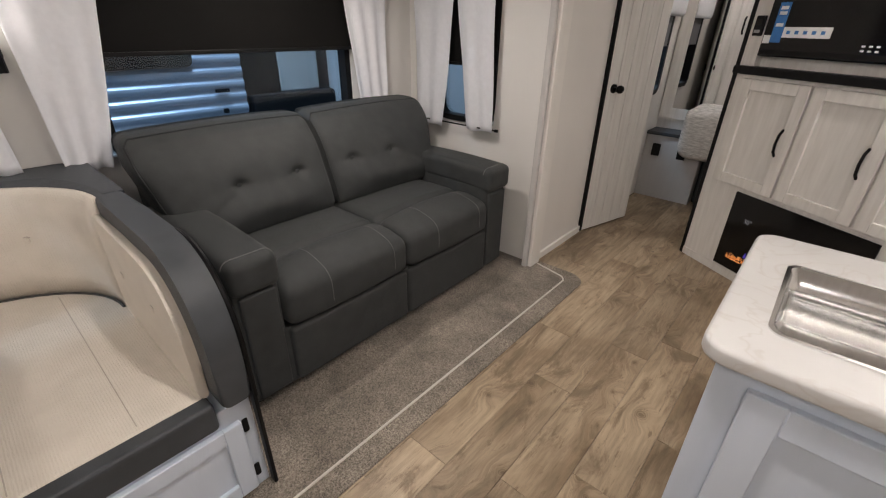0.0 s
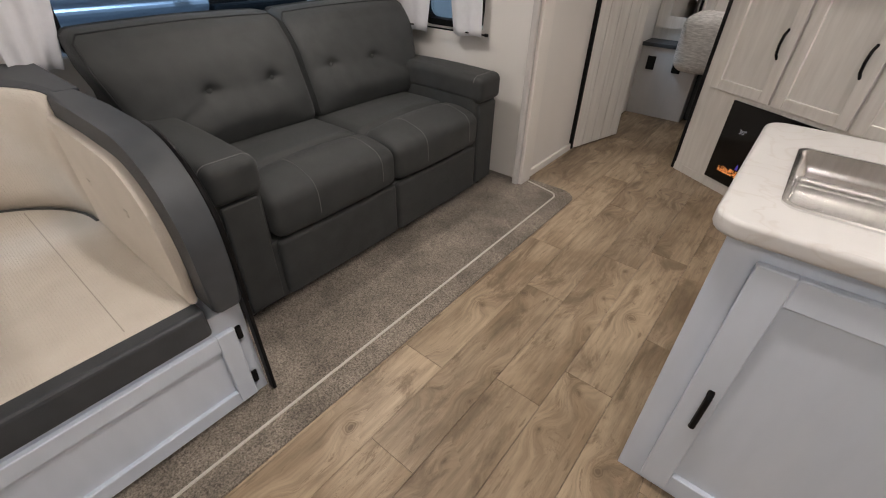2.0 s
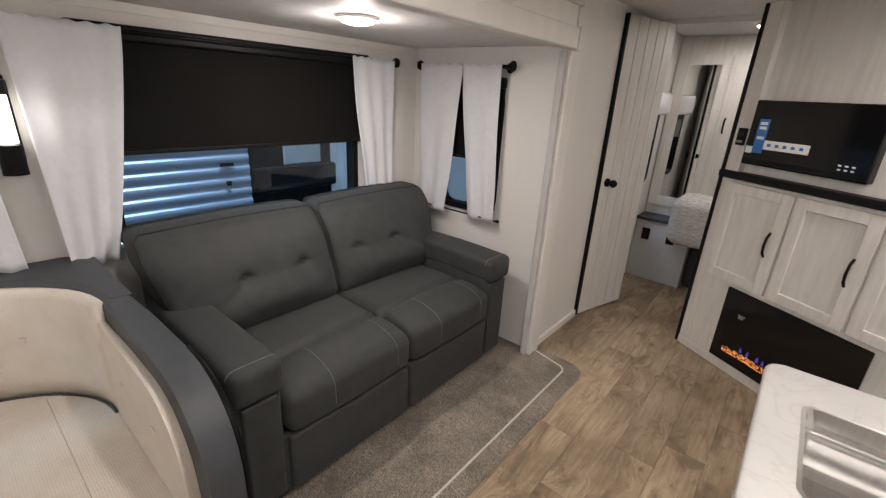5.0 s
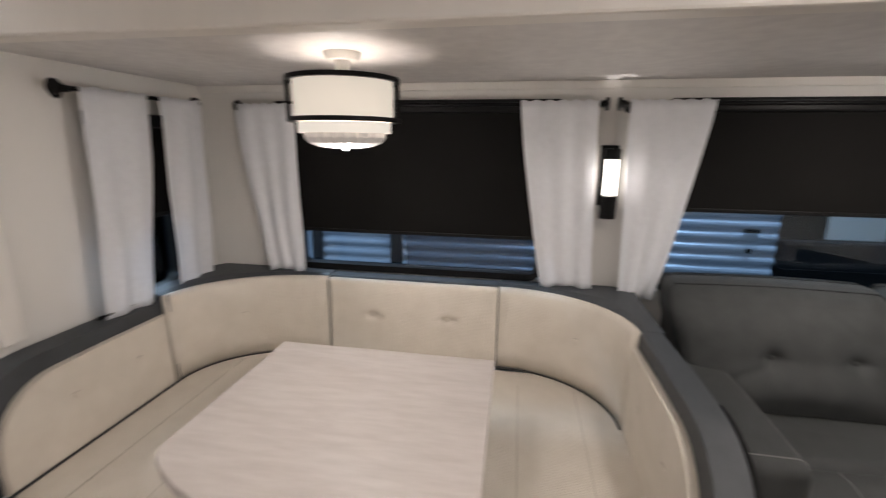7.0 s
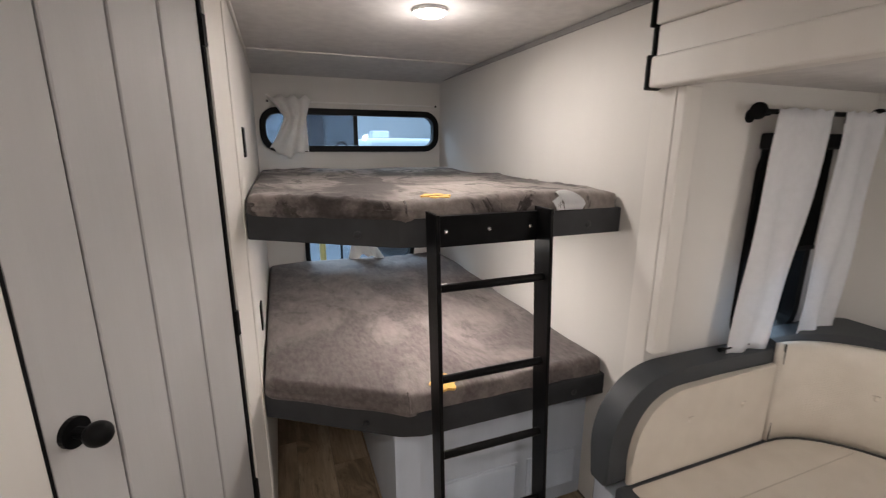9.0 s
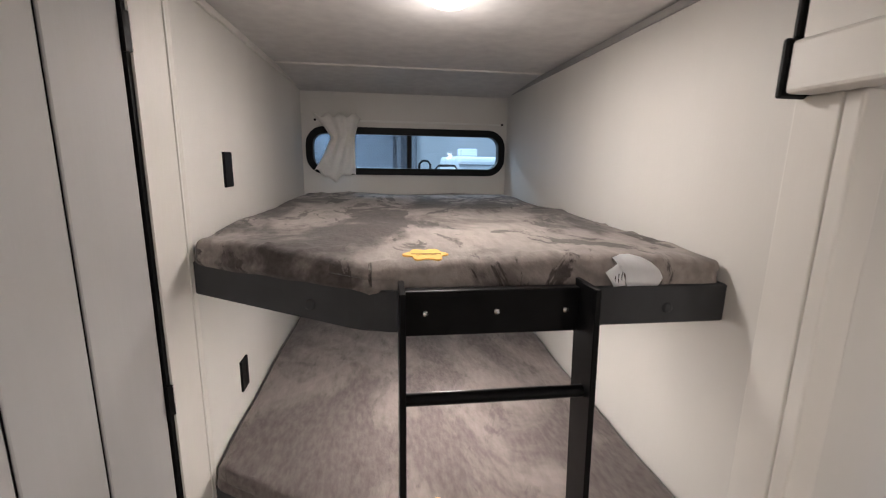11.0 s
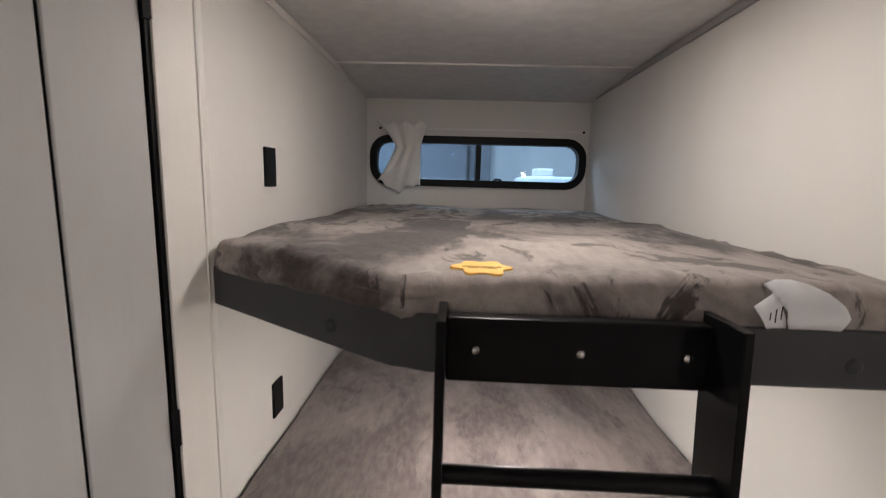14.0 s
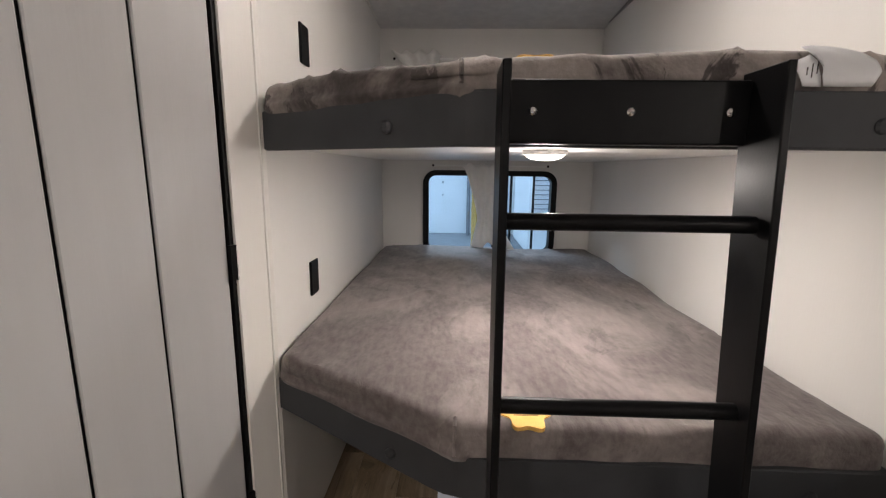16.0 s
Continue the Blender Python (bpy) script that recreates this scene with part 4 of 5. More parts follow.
        # dimple shadow painted as a darker bead above the button
        part("tuft_crease", strip([arc(a + d, -0.0155, 0.713 - abs(d) * 0.1) for d in (-0.024, -0.012, 0, 0.012, 0.024)], 0.002, 5), SEAM_AND_CREASE, shell, "darker bead painting the shade of a button's crease")
    # middle back

    def mid_shape(p):
        q = p.copy()
        if p.x > -2.27:
            g, h = (p.y + 0.795) / 0.455, (p.z - 0.66) / 0.22
            q.x += 0.016 * max(0, 1 - g ** 4) * max(0, 1 - h ** 4)
            for k in (-1.0, -0.60):
                q.x -= 0.026 * math.exp(-((p.y - k) / 0.035) ** 2 - ((p.z - 0.70) / 0.016) ** 2)
        return q
    m = part("middle_back", box((-2.385, -1.248, 0.44), (-2.29, -0.342, 0.892), 0.008), GREY_VINYL, t)
    part("middle_cushion", soft_box((-2.29, -1.246, 0.45), (-2.25, -0.344, 0.888), 0.016, (1, 70, 32), mid_shape), CREAM, m, "cream tufted cushion", smooth=True)
    for y in (-1.0, -0.60):
        part("button", ball((-2.25, y, 0.70), 0.011, (0.4, 1, 1), n=10), CREAM, m)
    # dark piping in the joints between the cushions
    for x, y in ((-2.262, -1.247), (-2.262, -0.343), (-1.845, -1.850)):
        part("piping", strip([(x, y, 0.46), (x + 0.004 * (1 if x < -2 else 0), y, 0.66), (x, y, 0.86), (x - 0.02 if x < -2 else x, y, 0.893)], 0.0045, 6), PIPING, t, "dark piping")
    # seats
    for ya, yb, dx in ((-1.855, -1.235, 0.05), (-0.40, 0.205, 0.0)):
        c = (ya + yb) / 2
        s = part("seat", box((-2.24, ya - 0.02, 0.35), (-1.118 + dx, yb, 0.449), 0.014, 3), GREY_VINYL, t, "slate-grey seat border")
        part("seat_top", soft_box((-2.24, ya + 0.004, 0.41), (-1.166 + dx, yb - 0.004, 0.456), 0.016, (10, 8, 1)), CREAM, s, "cream textured seat top", smooth=True)
        for y in (c - 0.13, c + 0.13):
            part("stitching", strip([(-2.1, y, 0.4558), (-1.19 + dx, y, 0.4558)], 0.0018, 5), SEAM_AND_CREASE, s)
    part("piping", strip([(-2.23, -0.402, 0.455), (-1.13, -0.402, 0.455)], 0.005, 6), PIPING, t, "dark piping")
    part("middle_seat", soft_box((-2.24, -1.23, 0.36), (-1.78, -0.405, 0.452), 0.02, (6, 8, 2)), CREAM, t, smooth=True)
    # boxes beneath
    for ya, yb, dx in ((-1.985, -1.30, 0.06), (-0.43, 0.304, 0.0)):
        part("bench_base", box((-2.385, ya, 0.008), (-1.135 + dx, yb, 0.40), 0.003), CABINET_GREY, t, "white bench base")
        d = shaker("bench_door", t, CABINET_GREY, "x", -1.135 + dx, ya + 0.03, yb - 0.045, 0.03, 0.335)
        for z in (0.09, 0.30):
            part("latch", soft_box((-1.134 + dx, yb - 0.04, z - 0.028), (-1.126 + dx, yb - 0.022, z + 0.028), 0.006, (1, 1, 3)), BLACK_PLASTIC, t, "black finger pull")
    part("edge_trim", box((-1.13, 0.306, 0.008), (-1.098, 0.318, 0.44), 0.003), BLACK_PLASTIC, t, "black edge trim")
    part("edge_trim", box((-1.10, -1.998, 0.008), (-1.085, -1.987, 0.46), 0.003), BLACK_PLASTIC, t, "black edge trim")
    part("edge_rail", strip([(x, 0.308, z - 0.004) for x, z in prof[3:]], 0.008, 8), BLACK, t, "black edge rail")
    part("middle_base", box((-2.385, -1.29, 0.008), (-1.82, -0.44, 0.36), 0.003), CABINET_WHITE, t)


def shaker(name, parent, material, axis, face, u0, u1, z0, z1, depth=0.021, rail=0.055, way=1, place=None):
    """A framed cabinet door: sunk panel with stiles and rails of its own."""
    f = face + way * depth

    def b2(a0, a1, c0, c1, d, bev=0.0025):
        lo, hi = ((face, a0, c0), (d, a1, c1)) if axis == "x" else ((a0, face, c0), (a1, d, c1))
        bm = box(lo, hi, bev, 1)
        return place(bm) if place else bm
    door_panel = part(name, b2(u0 + 0.004, u1 - 0.004, z0 + 0.004, z1 - 0.004, face + way * depth * 0.3), material, parent)
    part("stile", b2(u0, u0 + rail, z0, z1, f), material, door_panel)
    part("stile", b2(u1 - rail, u1, z0, z1, f), material, door_panel)
    part("rail", b2(u0 + rail, u1 - rail, z0, z0 + rail, f), material, door_panel)
    part("rail", b2(u0 + rail, u1 - rail, z1 - rail, z1, f), material, door_panel)
    return door_panel


dinette()

table_outline = [(-1.80, -1.25), (-1.80, -0.33)] + [(-1.10, -0.325), (-1.065, -0.345), (-1.03, -0.40), (-0.985, -0.50), (-0.95, -0.62), (-0.93, -0.74), (-0.925, -0.80), (-0.932, -0.87), (-0.952, -0.985), (-0.993, -1.095), (-1.04, -1.18), (-1.075, -1.225), (-1.11, -1.25)]
table = thing("dinette_table", (-1.4, -0.79, 0), "whitewashed wood-look dinette table with a bowed front", "table")
part("tabletop", prism(table_outline, "z", 0.705, 0.74, 0.006, 2), TABLE_TOP, table)
for x in (-1.62, -1.25):
    leg = part("leg", tube((x, -0.79, 0.03), (x, -0.79, 0.705), 0.03, 16), CHROME, table, "metal table post")
    part("foot_plate", tube((x, -0.79, 0.008), (x, -0.79, 0.03), 0.12, 20, None, 0.08), BLACK, leg)

# ---- bunks ----
BX0, BX1, BACK = -1.275, 0.105, -4.295


def front_y(x, f=-2.215, corner=-0.397, end=-2.535):
    return f if x < corner else f + (end - f) * (x - corner) / (BX1 - corner)


def bunk(name, zf0, zf1, zm1, label, seed, pile):
    t = thing(name, (-0.6, -3.2, zf0), label, "bunk bed", "bunk beds")
    outline = [(BX1, -2.545), (-0.397, -2.225), (BX0, -2.225), (BX0, BACK), (BX1, BACK)]
    part("bunk_board", prism(outline, "z", zf0 + 0.012, zf0 + 0.05), WHITE_PLASTIC, t, "white board underside")
    bm = prism([(BX1, -2.53), (-0.345, -2.238), (-0.375, -2.2215), (-0.405, -2.2095), (-0.44, -2.2025), (-0.475, -2.2), (BX0, -2.2), (BX0, -2.235), (-0.405, -2.235), (-0.395, -2.24), (BX1, -2.56)], "z", zf0, zf1, 0.004, 1)
    part("rail", bm, BUNK_VINYL, t, "charcoal upholstered front rail")
    for x in (-0.25, -1.12):
        y = -2.2 if x < -0.4 else front_y(x, -2.2, -0.397, -2.53) + 0.003
        part("bolt_cover", ball((x, y, zf0 + 0.04), 0.014, (1, 0.5, 1), n=10), BUNK_VINYL, t)
    rnd = random.Random(seed)
    waves = [(rnd.uniform(5, 16), rnd.uniform(0, 6.3), rnd.uniform(-1, 1), rnd.uniform(-1, 1)) for k in range(7)]

    def shape(p):
        fy = front_y(p.x) + 0.006
        f = (p.y - BACK) / (-2.215 - BACK)
        q = Vector((p.x, BACK + (fy - BACK) * f, p.z))
        w = sum(math.sin(k * (a * q.x + b * q.y) + c) for k, c, a, b in waves) / 7
        if p.z > zf1 + 0.03:
            flat = 1 - math.exp(-(((q.x + 0.54) / 0.09) ** 2 + ((q.y + 2.28) / 0.11) ** 2) ** 2)
            q.z += flat * 0.010 * w + flat * 0.012 * noise.noise(Vector((q.x * 3, q.y * 3, seed)))
            q.z += 0.010 * max(0.0, 0.12 - abs(noise.noise(Vector((q.x * 5 + q.y * 2, q.y * 3 - q.x, seed + 4))))) / 0.12 * max(0.0, noise.noise(Vector((q.x * 2, q.y * 2, seed + 9))) + 0.25)
            edge = max(0.0, 1 - (fy - q.y) / 0.42)
            crease = max(0.0, 0.10 - abs(noise.noise(Vector((q.x * 7 - q.y * 5, q.y * 6 + q.x * 3, seed + 2))))) / 0.10
            q.z += flat * 0.007 * edge * crease
        elif f > 0.9 and p.z > zf1 - 0.01:
            q.y += 0.004 * w + 0.0015 * math.sin(30 * q.x + 4 * w) + 0.005 * noise.noise(Vector((q.x * 8, q.z * 26, seed)))
            if p.x > -0.41:
                q.y += 0.012 * math.exp(-((p.z - zf1 - 0.006 - 0.004 * w) / 0.011) ** 2)
        return q
    mt = tagged(part("mattress", soft_box((BX0 + 0.004, BACK + 0.003, zf1 - 0.03), (BX1 - 0.003, -2.215, zm1), 0.03, (90, 90, 8), shape), pile, smooth=True), "dark brown-grey plush mattress with crushed pile on a bunk", "mattress", "bunk mattresses")
    seam = [shape(Vector((-0.397, -2.2145, zf1 + 0.01 + (zm1 - zf1 - 0.04) * k / 5))) for k in range(6)] + [shape(Vector((-0.397, -2.2215, zm1 - 0.009))), shape(Vector((-0.397, -2.24, zm1)))]
    part("corner_seam", strip(seam, 0.004, 6), pile, mt)
    return t


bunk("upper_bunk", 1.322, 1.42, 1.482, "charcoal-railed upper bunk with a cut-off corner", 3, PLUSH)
# its pile has the lamp's light put into the colour
bunk("lower_bunk", 0.595, 0.695, 0.765, "charcoal-railed lower bunk with a cut-off corner", 8, PLUSH_SOFT_LIT)
base = thing("bunk_base_cabinet", (-0.8, -2.6, 0), "pale grey cabinet with louvred vents under the lower bunk", "cabinet")
part("front_panel", boxes(((BX0, -2.33, 0.0), (-0.36, -2.30, 0.594))), CABINET_GREY, base)
part("side_panel", boxes(((-0.39, -4.25, 0.0), (-0.36, -2.331, 0.594))), CABINET_GREY, base)
part("side_latch", soft_box((-0.359, -2.52, 0.44), (-0.352, -2.49, 0.54), 0.012, (1, 1, 3)), BLACK_PLASTIC, base, "black finger pull")
for xa, xb in ((-0.92, -0.52), (-1.24, -0.97)):
    g = part("vent", box((xa, -2.30, 0.07), (xb, -2.294, 0.27), 0.002), CABINET_GREY, base, "louvred vent grille")
    for i in range(9):
        z = 0.085 + i * 0.02
        part("slat", prism([(-2.294, z), (-2.284, z + 0.002), (-2.294, z + 0.012)], "x", xa + 0.015, xb - 0.015), CABINET_GREY, g)


def ladder():
    t = thing("bunk_ladder", (-0.68, -2.1, 0), "black metal bunk ladder with round rungs", "ladder")
    lean = 0.085

    def y(z):
        return -2.13 + lean * (1.44 - z) / 1.44
    for xa, xb in ((-0.472, -0.458), (-0.888, -0.874)):
        pts = [(-2.198, 1.445), (-2.095, 1.445), (-2.095 + lean, 0.0), (-2.17 + lean, 0.0)]
        part("side_rail", prism(pts, "x", xa, xb, 0.002, 1), BLACK, t)
    tp = part("top_plate", box((-0.874, -2.195, 1.325), (-0.472, -2.165, 1.43), 0.004), BLACK, t)
    for x in (-0.517, -0.679, -0.841):
        part("bolt", ball((x, -2.164, 1.378), 0.0075, (1, 0.6, 1), n=10), CHROME, tp, "steel bolt")
    for z in (1.198, 0.878, 0.59, 0.30):
        part("rung", tube((-0.874, y(z) - 0.005, z), (-0.472, y(z) - 0.005, z), 0.0145, 18), BLACK, t, smooth="round")
    return t


ladder()

# ---- bathroom door, set at an angle ----
HX, HY = 0.169, -2.438
DX, DY = 0.452, 0.892
DN = Vector((-DY, DX, 0))                       # out of the door, towards the aisle


def slanted(u0, u1, d0, d1, z0, z1, bm=None, bevel=0.0):
    """A block along the angled wall: u along it, d out of it."""
    bm = bm or bmesh.new()
    made = bmesh.new()
    box((u0, d0, z0), (u1, d1, z1), bevel, 1, made)
    for v in made.verts:
        u, d, z = v.co
        v.co = Vector((HX + DX * u + DN.x * d, HY + DY * u + DN.y * d, z))
    me = bpy.data.meshes.new("tmp")
    made.to_mesh(me)
    made.free()
    bm.from_mesh(me)
    bpy.data.meshes.remove(me)
    return bm


structure("trim_bathroom_door", slanted(0.675, 0.80, -0.05, 0.012, 0, 2.168, slanted(-0.118, -0.012, -0.05, 0.012, 0, 2.168), 0.004), WALL_WHITE, "white jambs of the bathroom door", "trim")
structure("wall_over_bathroom_door", slanted(-0.012, 0.675, -0.05, 0.006, 2.085, 2.168), WALL, "off-white panel over the bathroom door", "wall")
door = tagged(thing("door_1", (HX, HY, 0), "closed white bathroom door of vertical boards with black knob", "door"), kind="structure")
part("door_core", slanted(0.0, 0.662, -0.035, -0.012, 0.012, 2.075), BLACK_PLASTIC, door)
for i in range(4):
    u = 0.002 + i * 0.166
    part("board", slanted(u + 0.003, u + 0.162, -0.012, 0.0, 0.014, 2.073, None, 0.003), DOOR_WHITE, door)
part("edge_strip", slanted(-0.011, -0.001, -0.02, 0.004, 0.012, 2.08), BLACK_PLASTIC, door, "black hinge-side gasket")
part("edge_strip", slanted(0.664, 0.676, -0.03, 0.004, 0.012, 2.08), BLACK_PLASTIC, door, "black latch-side gasket")
for z in (0.35, 1.045, 1.99):
    part("hinge", slanted(-0.014, 0.004, 0.003, 0.012, z - 0.045, z + 0.045), BLACK, door, "black hinge")
kc = Vector((HX + DX * 0.605, HY + DY * 0.605, 1.055))
knob = part("knob", tube(kc, kc + DN * 0.012, 0.034, 20), BLACK, door, "black round knob")
part("knob_neck", tube(kc + DN * 0.012, kc + DN * 0.05, 0.013, 12), BLACK, knob)
part("knob_ball", ball(kc + DN * 0.062, 0.029, (1, 1, 0.95), n=18), BLACK, knob, smooth=True)

# ---- kitchen peninsula ----
counter = thing("kitchen_counter", (0.5, 1.14, 0.85), "white marbled laminate countertop with rounded corners", "countertop")
SX0, SX1, SY0, SY1 = -0.012, 0.62, 0.915, 1.285
out = rounded_rect(-0.0955, 1.1355, 0.8045, 1.4755, 0.0405, 6)
hole = rounded_rect(SX0, SX1, SY0, SY1, 0.03, 6)
part("top", ring(out, hole, "z", 0.852, 0.89), MARBLE, counter)
band = bmesh.new()
turns = []
for d, z in ((0.0125, 0.8903), (0.007, 0.8895), (0.0025, 0.8865), (0.0, 0.881), (0.0, 0.86), (0.0025, 0.8545), (0.007, 0.8515), (0.0125, 0.851)):
    turns.append([band.verts.new((x, y, z)) for x, y in rounded_rect(-0.108 + d, 1.148 - d, 0.792 + d, 1.488 - d, 0.053 - d, 10)])
for a, b in zip(turns, turns[1:] + turns[:1]):
    for i in range(len(a)):
        band.faces.new((a[i], a[(i + 1) % len(a)], b[(i + 1) % len(a)], b[i]))
part("edge_band", band, MARBLE, counter, "rounded marbled edge band", smooth="round")
sink = thing("kitchen_sink", (0.2, 1.07, 0.7), "brushed stainless steel sink set in the counter", "sink")
part("rim", ring(rounded_rect(SX0 - 0.005, SX1 + 0.005, SY0 - 0.005, SY1 + 0.005, 0.034, 6), rounded_rect(SX0 + 0.004, SX1 - 0.004, SY0 + 0.004, SY1 - 0.004, 0.03, 6), "z", 0.8905, 0.8945), STEEL, sink)
bm = bmesh.new()
levels = [(0.004, 0.893), (0.006, 0.80), (0.010, 0.735), (0.024, 0.712), (0.05, 0.706)]
loops = [[bm.verts.new((x, y, z)) for x, y in rounded_rect(SX0 + d, SX1 - d, SY0 + d, SY1 - d, 0.03, 6)] for d, z in levels]
for a, b in zip(loops[:-1], loops[1:]):
    for i in range(len(a)):
        bm.faces.new((a[i], a[(i + 1) % len(a)], b[(i + 1) % len(a)], b[i]))
bm.faces.new(loops[-1])
basin = part("basin", bm, STEEL, sink, smooth=True)
basin.modifiers.new("sheet", "SOLIDIFY").thickness = -0.0015
part("drain", tube((0.30, 1.10, 0.7065), (0.30, 1.10, 0.709), 0.04, 20), CHROME, sink)
kcab = thing("kitchen_cabinet", (0.5, 1.14, 0), "pale grey painted kitchen cabinet under the counter", "cabinet")
part("front_frame", box((-0.072, 0.83, 0.0), (1.145, 0.855, 0.851), 0.002), CABINET_GREY, kcab)
part("side_panel", box((-0.072, 0.8555, 0.0), (-0.05, 1.45, 0.851), 0.002), CABINET_GREY, kcab)
part("rear_panel", box((-0.0495, 1.43, 0), (1.145, 1.45, 0.851), 0.002), CABINET_GREY, kcab)
for a, b in ((-0.008, 0.50), (0.51, 1.02)):
    d = shaker("door", kcab, CABINET_GREY, "y", 0.83, a, b, 0.04, 0.81, rail=0.068, way=-1)
    hb = [(a + 0.045, 0.812, 0.325), (a + 0.045, 0.797, 0.34), (a + 0.045, 0.797, 0.45), (a + 0.045, 0.812, 0.465)]
    part("handle", strip(hb, 0.0075, 8), BLACK, d, "black bar pull")

# ---- fireplace and microwave cabinet, set at an angle ----
FX, FY = -0.568, 3.192
FD = Vector((0.8543, -0.5197, 0))
FN = Vector((-0.5197, -0.8543, 0))


def angled(u0, u1, d0, d1, z0, z1, bevel=0.0, made=None):
    made = made or box((u0, d0, z0), (u1, d1, z1), bevel, 1)
    for v in made.verts:
        u, d, z = v.co
        v.co = Vector((FX + FD.x * u + FN.x * d, FY + FD.y * u + FN.y * d, z))
    return made


tower = thing("entertainment_cabinet", (FX, FY, 0), "white wood-grain cabinet wall with doors over an electric fireplace", "cabinet")
part("lower_carcass", angled(0.012, 1.95, -0.05, 0.0, 0.0, 1.20), CABINET_WHITE, tower)
part("upper_carcass", angled(0.012, 0.10, -0.05, 0.0, 1.245, 2.168), CABINET_WHITE, tower)
part("upper_carcass", angled(0.10, 1.95, -0.05, -0.045, 1.245, 2.168), CABINET_WHITE, tower)
part("edge_trim", angled(-0.012, 0.012, -0.07, 0.008, 0.0, 2.168, 0.003), BLACK_PLASTIC, tower, "black edge trim")
part("shelf", angled(-0.005, 1.95, -0.05, 0.03, 1.201, 1.244, 0.006), BLACK_PLASTIC, tower, "black shelf edge")
for i in range(4):
    u = 0.075 + i * 0.412
    d = shaker("door", tower, CABINET_WHITE, "y", 0.0, u, u + 0.395, 0.578, 1.18, rail=0.06, place=lambda bm: angled(0, 0, 0, 0, 0, 0, 0, bm))
    hz = [(u + 0.335, 0.018, 0.805), (u + 0.335, 0.038, 0.83), (u + 0.335, 0.045, 0.875), (u + 0.335, 0.038, 0.925), (u + 0.335, 0.018, 0.95)]
    part("handle", angled(0, 0, 0, 0, 0, 0, 0, strip(hz, 0.007, 8)), BLACK, d, "black bow handle")
fire = thing("electric_fireplace", (FX + 0.6, FY - 0.3, 0.06), "black glass electric fireplace with small orange flames", "fireplace")
part("glass_front", angled(0.265, 1.03, 0.0, 0.014, 0.065, 0.55, 0.003), BLACK_GLOSS, fire)
base_skirt = angled(0.012, 1.95, 0.0, 0.006, 0.0, 0.05)
part("skirting", base_skirt, CABINET_WHITE, tower)
micro = thing("microwave", (FX + 0.5, FY - 0.3, 1.25), "black built-in microwave with an energy sticker", "microwave")
part("front", angled(0.105, 0.75, -0.04, 0.012, 1.30, 1.66, 0.006), BLACK_GLOSS, micro)

# ---- bedroom door, standing open ----
door2 = tagged(thing("door_2", (-1.11, 3.53, 0), "open white bedroom door of vertical boards with black knobs", "door"), kind="structure")
A, B = Vector((-1.254, 2.998, 0)), Vector((-1.108, 3.53, 0))
BD = (B - A).normalized()
BN = Vector((BD.y, -BD.x, 0))


def leaf(u0, u1, d0, d1, z0, z1, bevel=0.0):
    made = box((u0, d0, z0), (u1, d1, z1), bevel, 1)
    for v in made.verts:
        u, d, z = v.co
        v.co = A + BD * u + BN * d + Vector((0, 0, z))
    return made


part("door_core", leaf(0.0, 0.55, -0.03, -0.006, 0.012, 2.13), BLACK_PLASTIC, door2)
for i in range(5):
    part("board", leaf(0.004 + i * 0.1095, 0.1085 + i * 0.1095, -0.006, 0.002, 0.013, 2.129, 0.002), CABINET_WHITE, door2)
for i in range(5):
    part("board", leaf(0.004 + i * 0.1095, 0.1085 + i * 0.1095, -0.038, -0.03, 0.013, 2.129, 0.002), CABINET_WHITE, door2)
part("edge_strip", leaf(-0.018, 0.0, -0.04, 0.004, 0.012, 2.13), BLACK_PLASTIC, door2, "black edge gasket")
for d, s in ((0.002, 1), (-0.038, -1)):
    c = A + BD * 0.07 + BN * d + Vector((0, 0, 1.06))
    k = part("knob", tube(c, c + BN * s * 0.01, 0.03, 18), BLACK, door2, "black round knob")
    part("knob_neck", tube(c + BN * s * 0.01, c + BN * s * 0.045, 0.011, 10), BLACK, k)
    part("knob_ball", ball(c + BN * s * 0.055, 0.027, n=16), BLACK, k, smooth=True)
structure("wall_bedroom_header", box((-1.28, 3.56, 2.135), (-0.45, 3.60, 2.169)), WALL, "off-white header over the bedroom doorway", "wall")
structure("wall_bedroom_partition", box((-0.53, 3.24, 0), (1.15, 3.28, 2.169)), WALL, "off-white wall behind the cabinet", "wall")
structure("baseboard", box((-1.28, 2.346, 0), (-1.262, 3.55, 0.05), 0.003), WALL_WHITE, "white skirting by the bedroom door", "baseboard")

# ---- bedroom ----
night = thing("bedroom_wardrobe", (-1.05, 4.4, 0), "white mirrored bedroom wardrobe on a base with dark top", "wardrobe")
part("base", box((-1.278, 4.21, 0), (-0.80, 4.9, 0.575), 0.003), DOOR_WHITE, night)
part("top", box((-1.279, 4.19, 0.576), (-0.80, 4.9, 0.605), 0.004), BUNK_VINYL, night, "dark countertop")
part("wardrobe_body", box((-1.278, 4.42, 0.606), (-0.50, 4.9, 2.165), 0.003), CABINET_WHITE, night)
wd = part("wardrobe_door", box((-0.845, 4.40, 0.83), (-0.52, 4.419, 2.02), 0.004), CABINET_WHITE, night)
part("handle", strip([(-0.80, 4.40, 1.40), (-0.80, 4.375, 1.42), (-0.80, 4.375, 1.50), (-0.80, 4.40, 1.52)], 0.007, 8), BLACK, wd, "black bow handle")
md = part("mirror_frame", ring(rounded_rect(-1.265, -0.86, 0.70, 2.02, 0.004, 2), rounded_rect(-1.17, -0.92, 0.79, 1.94, 0.004, 2), "y", 4.419, 4.395), CABINET_WHITE, night)
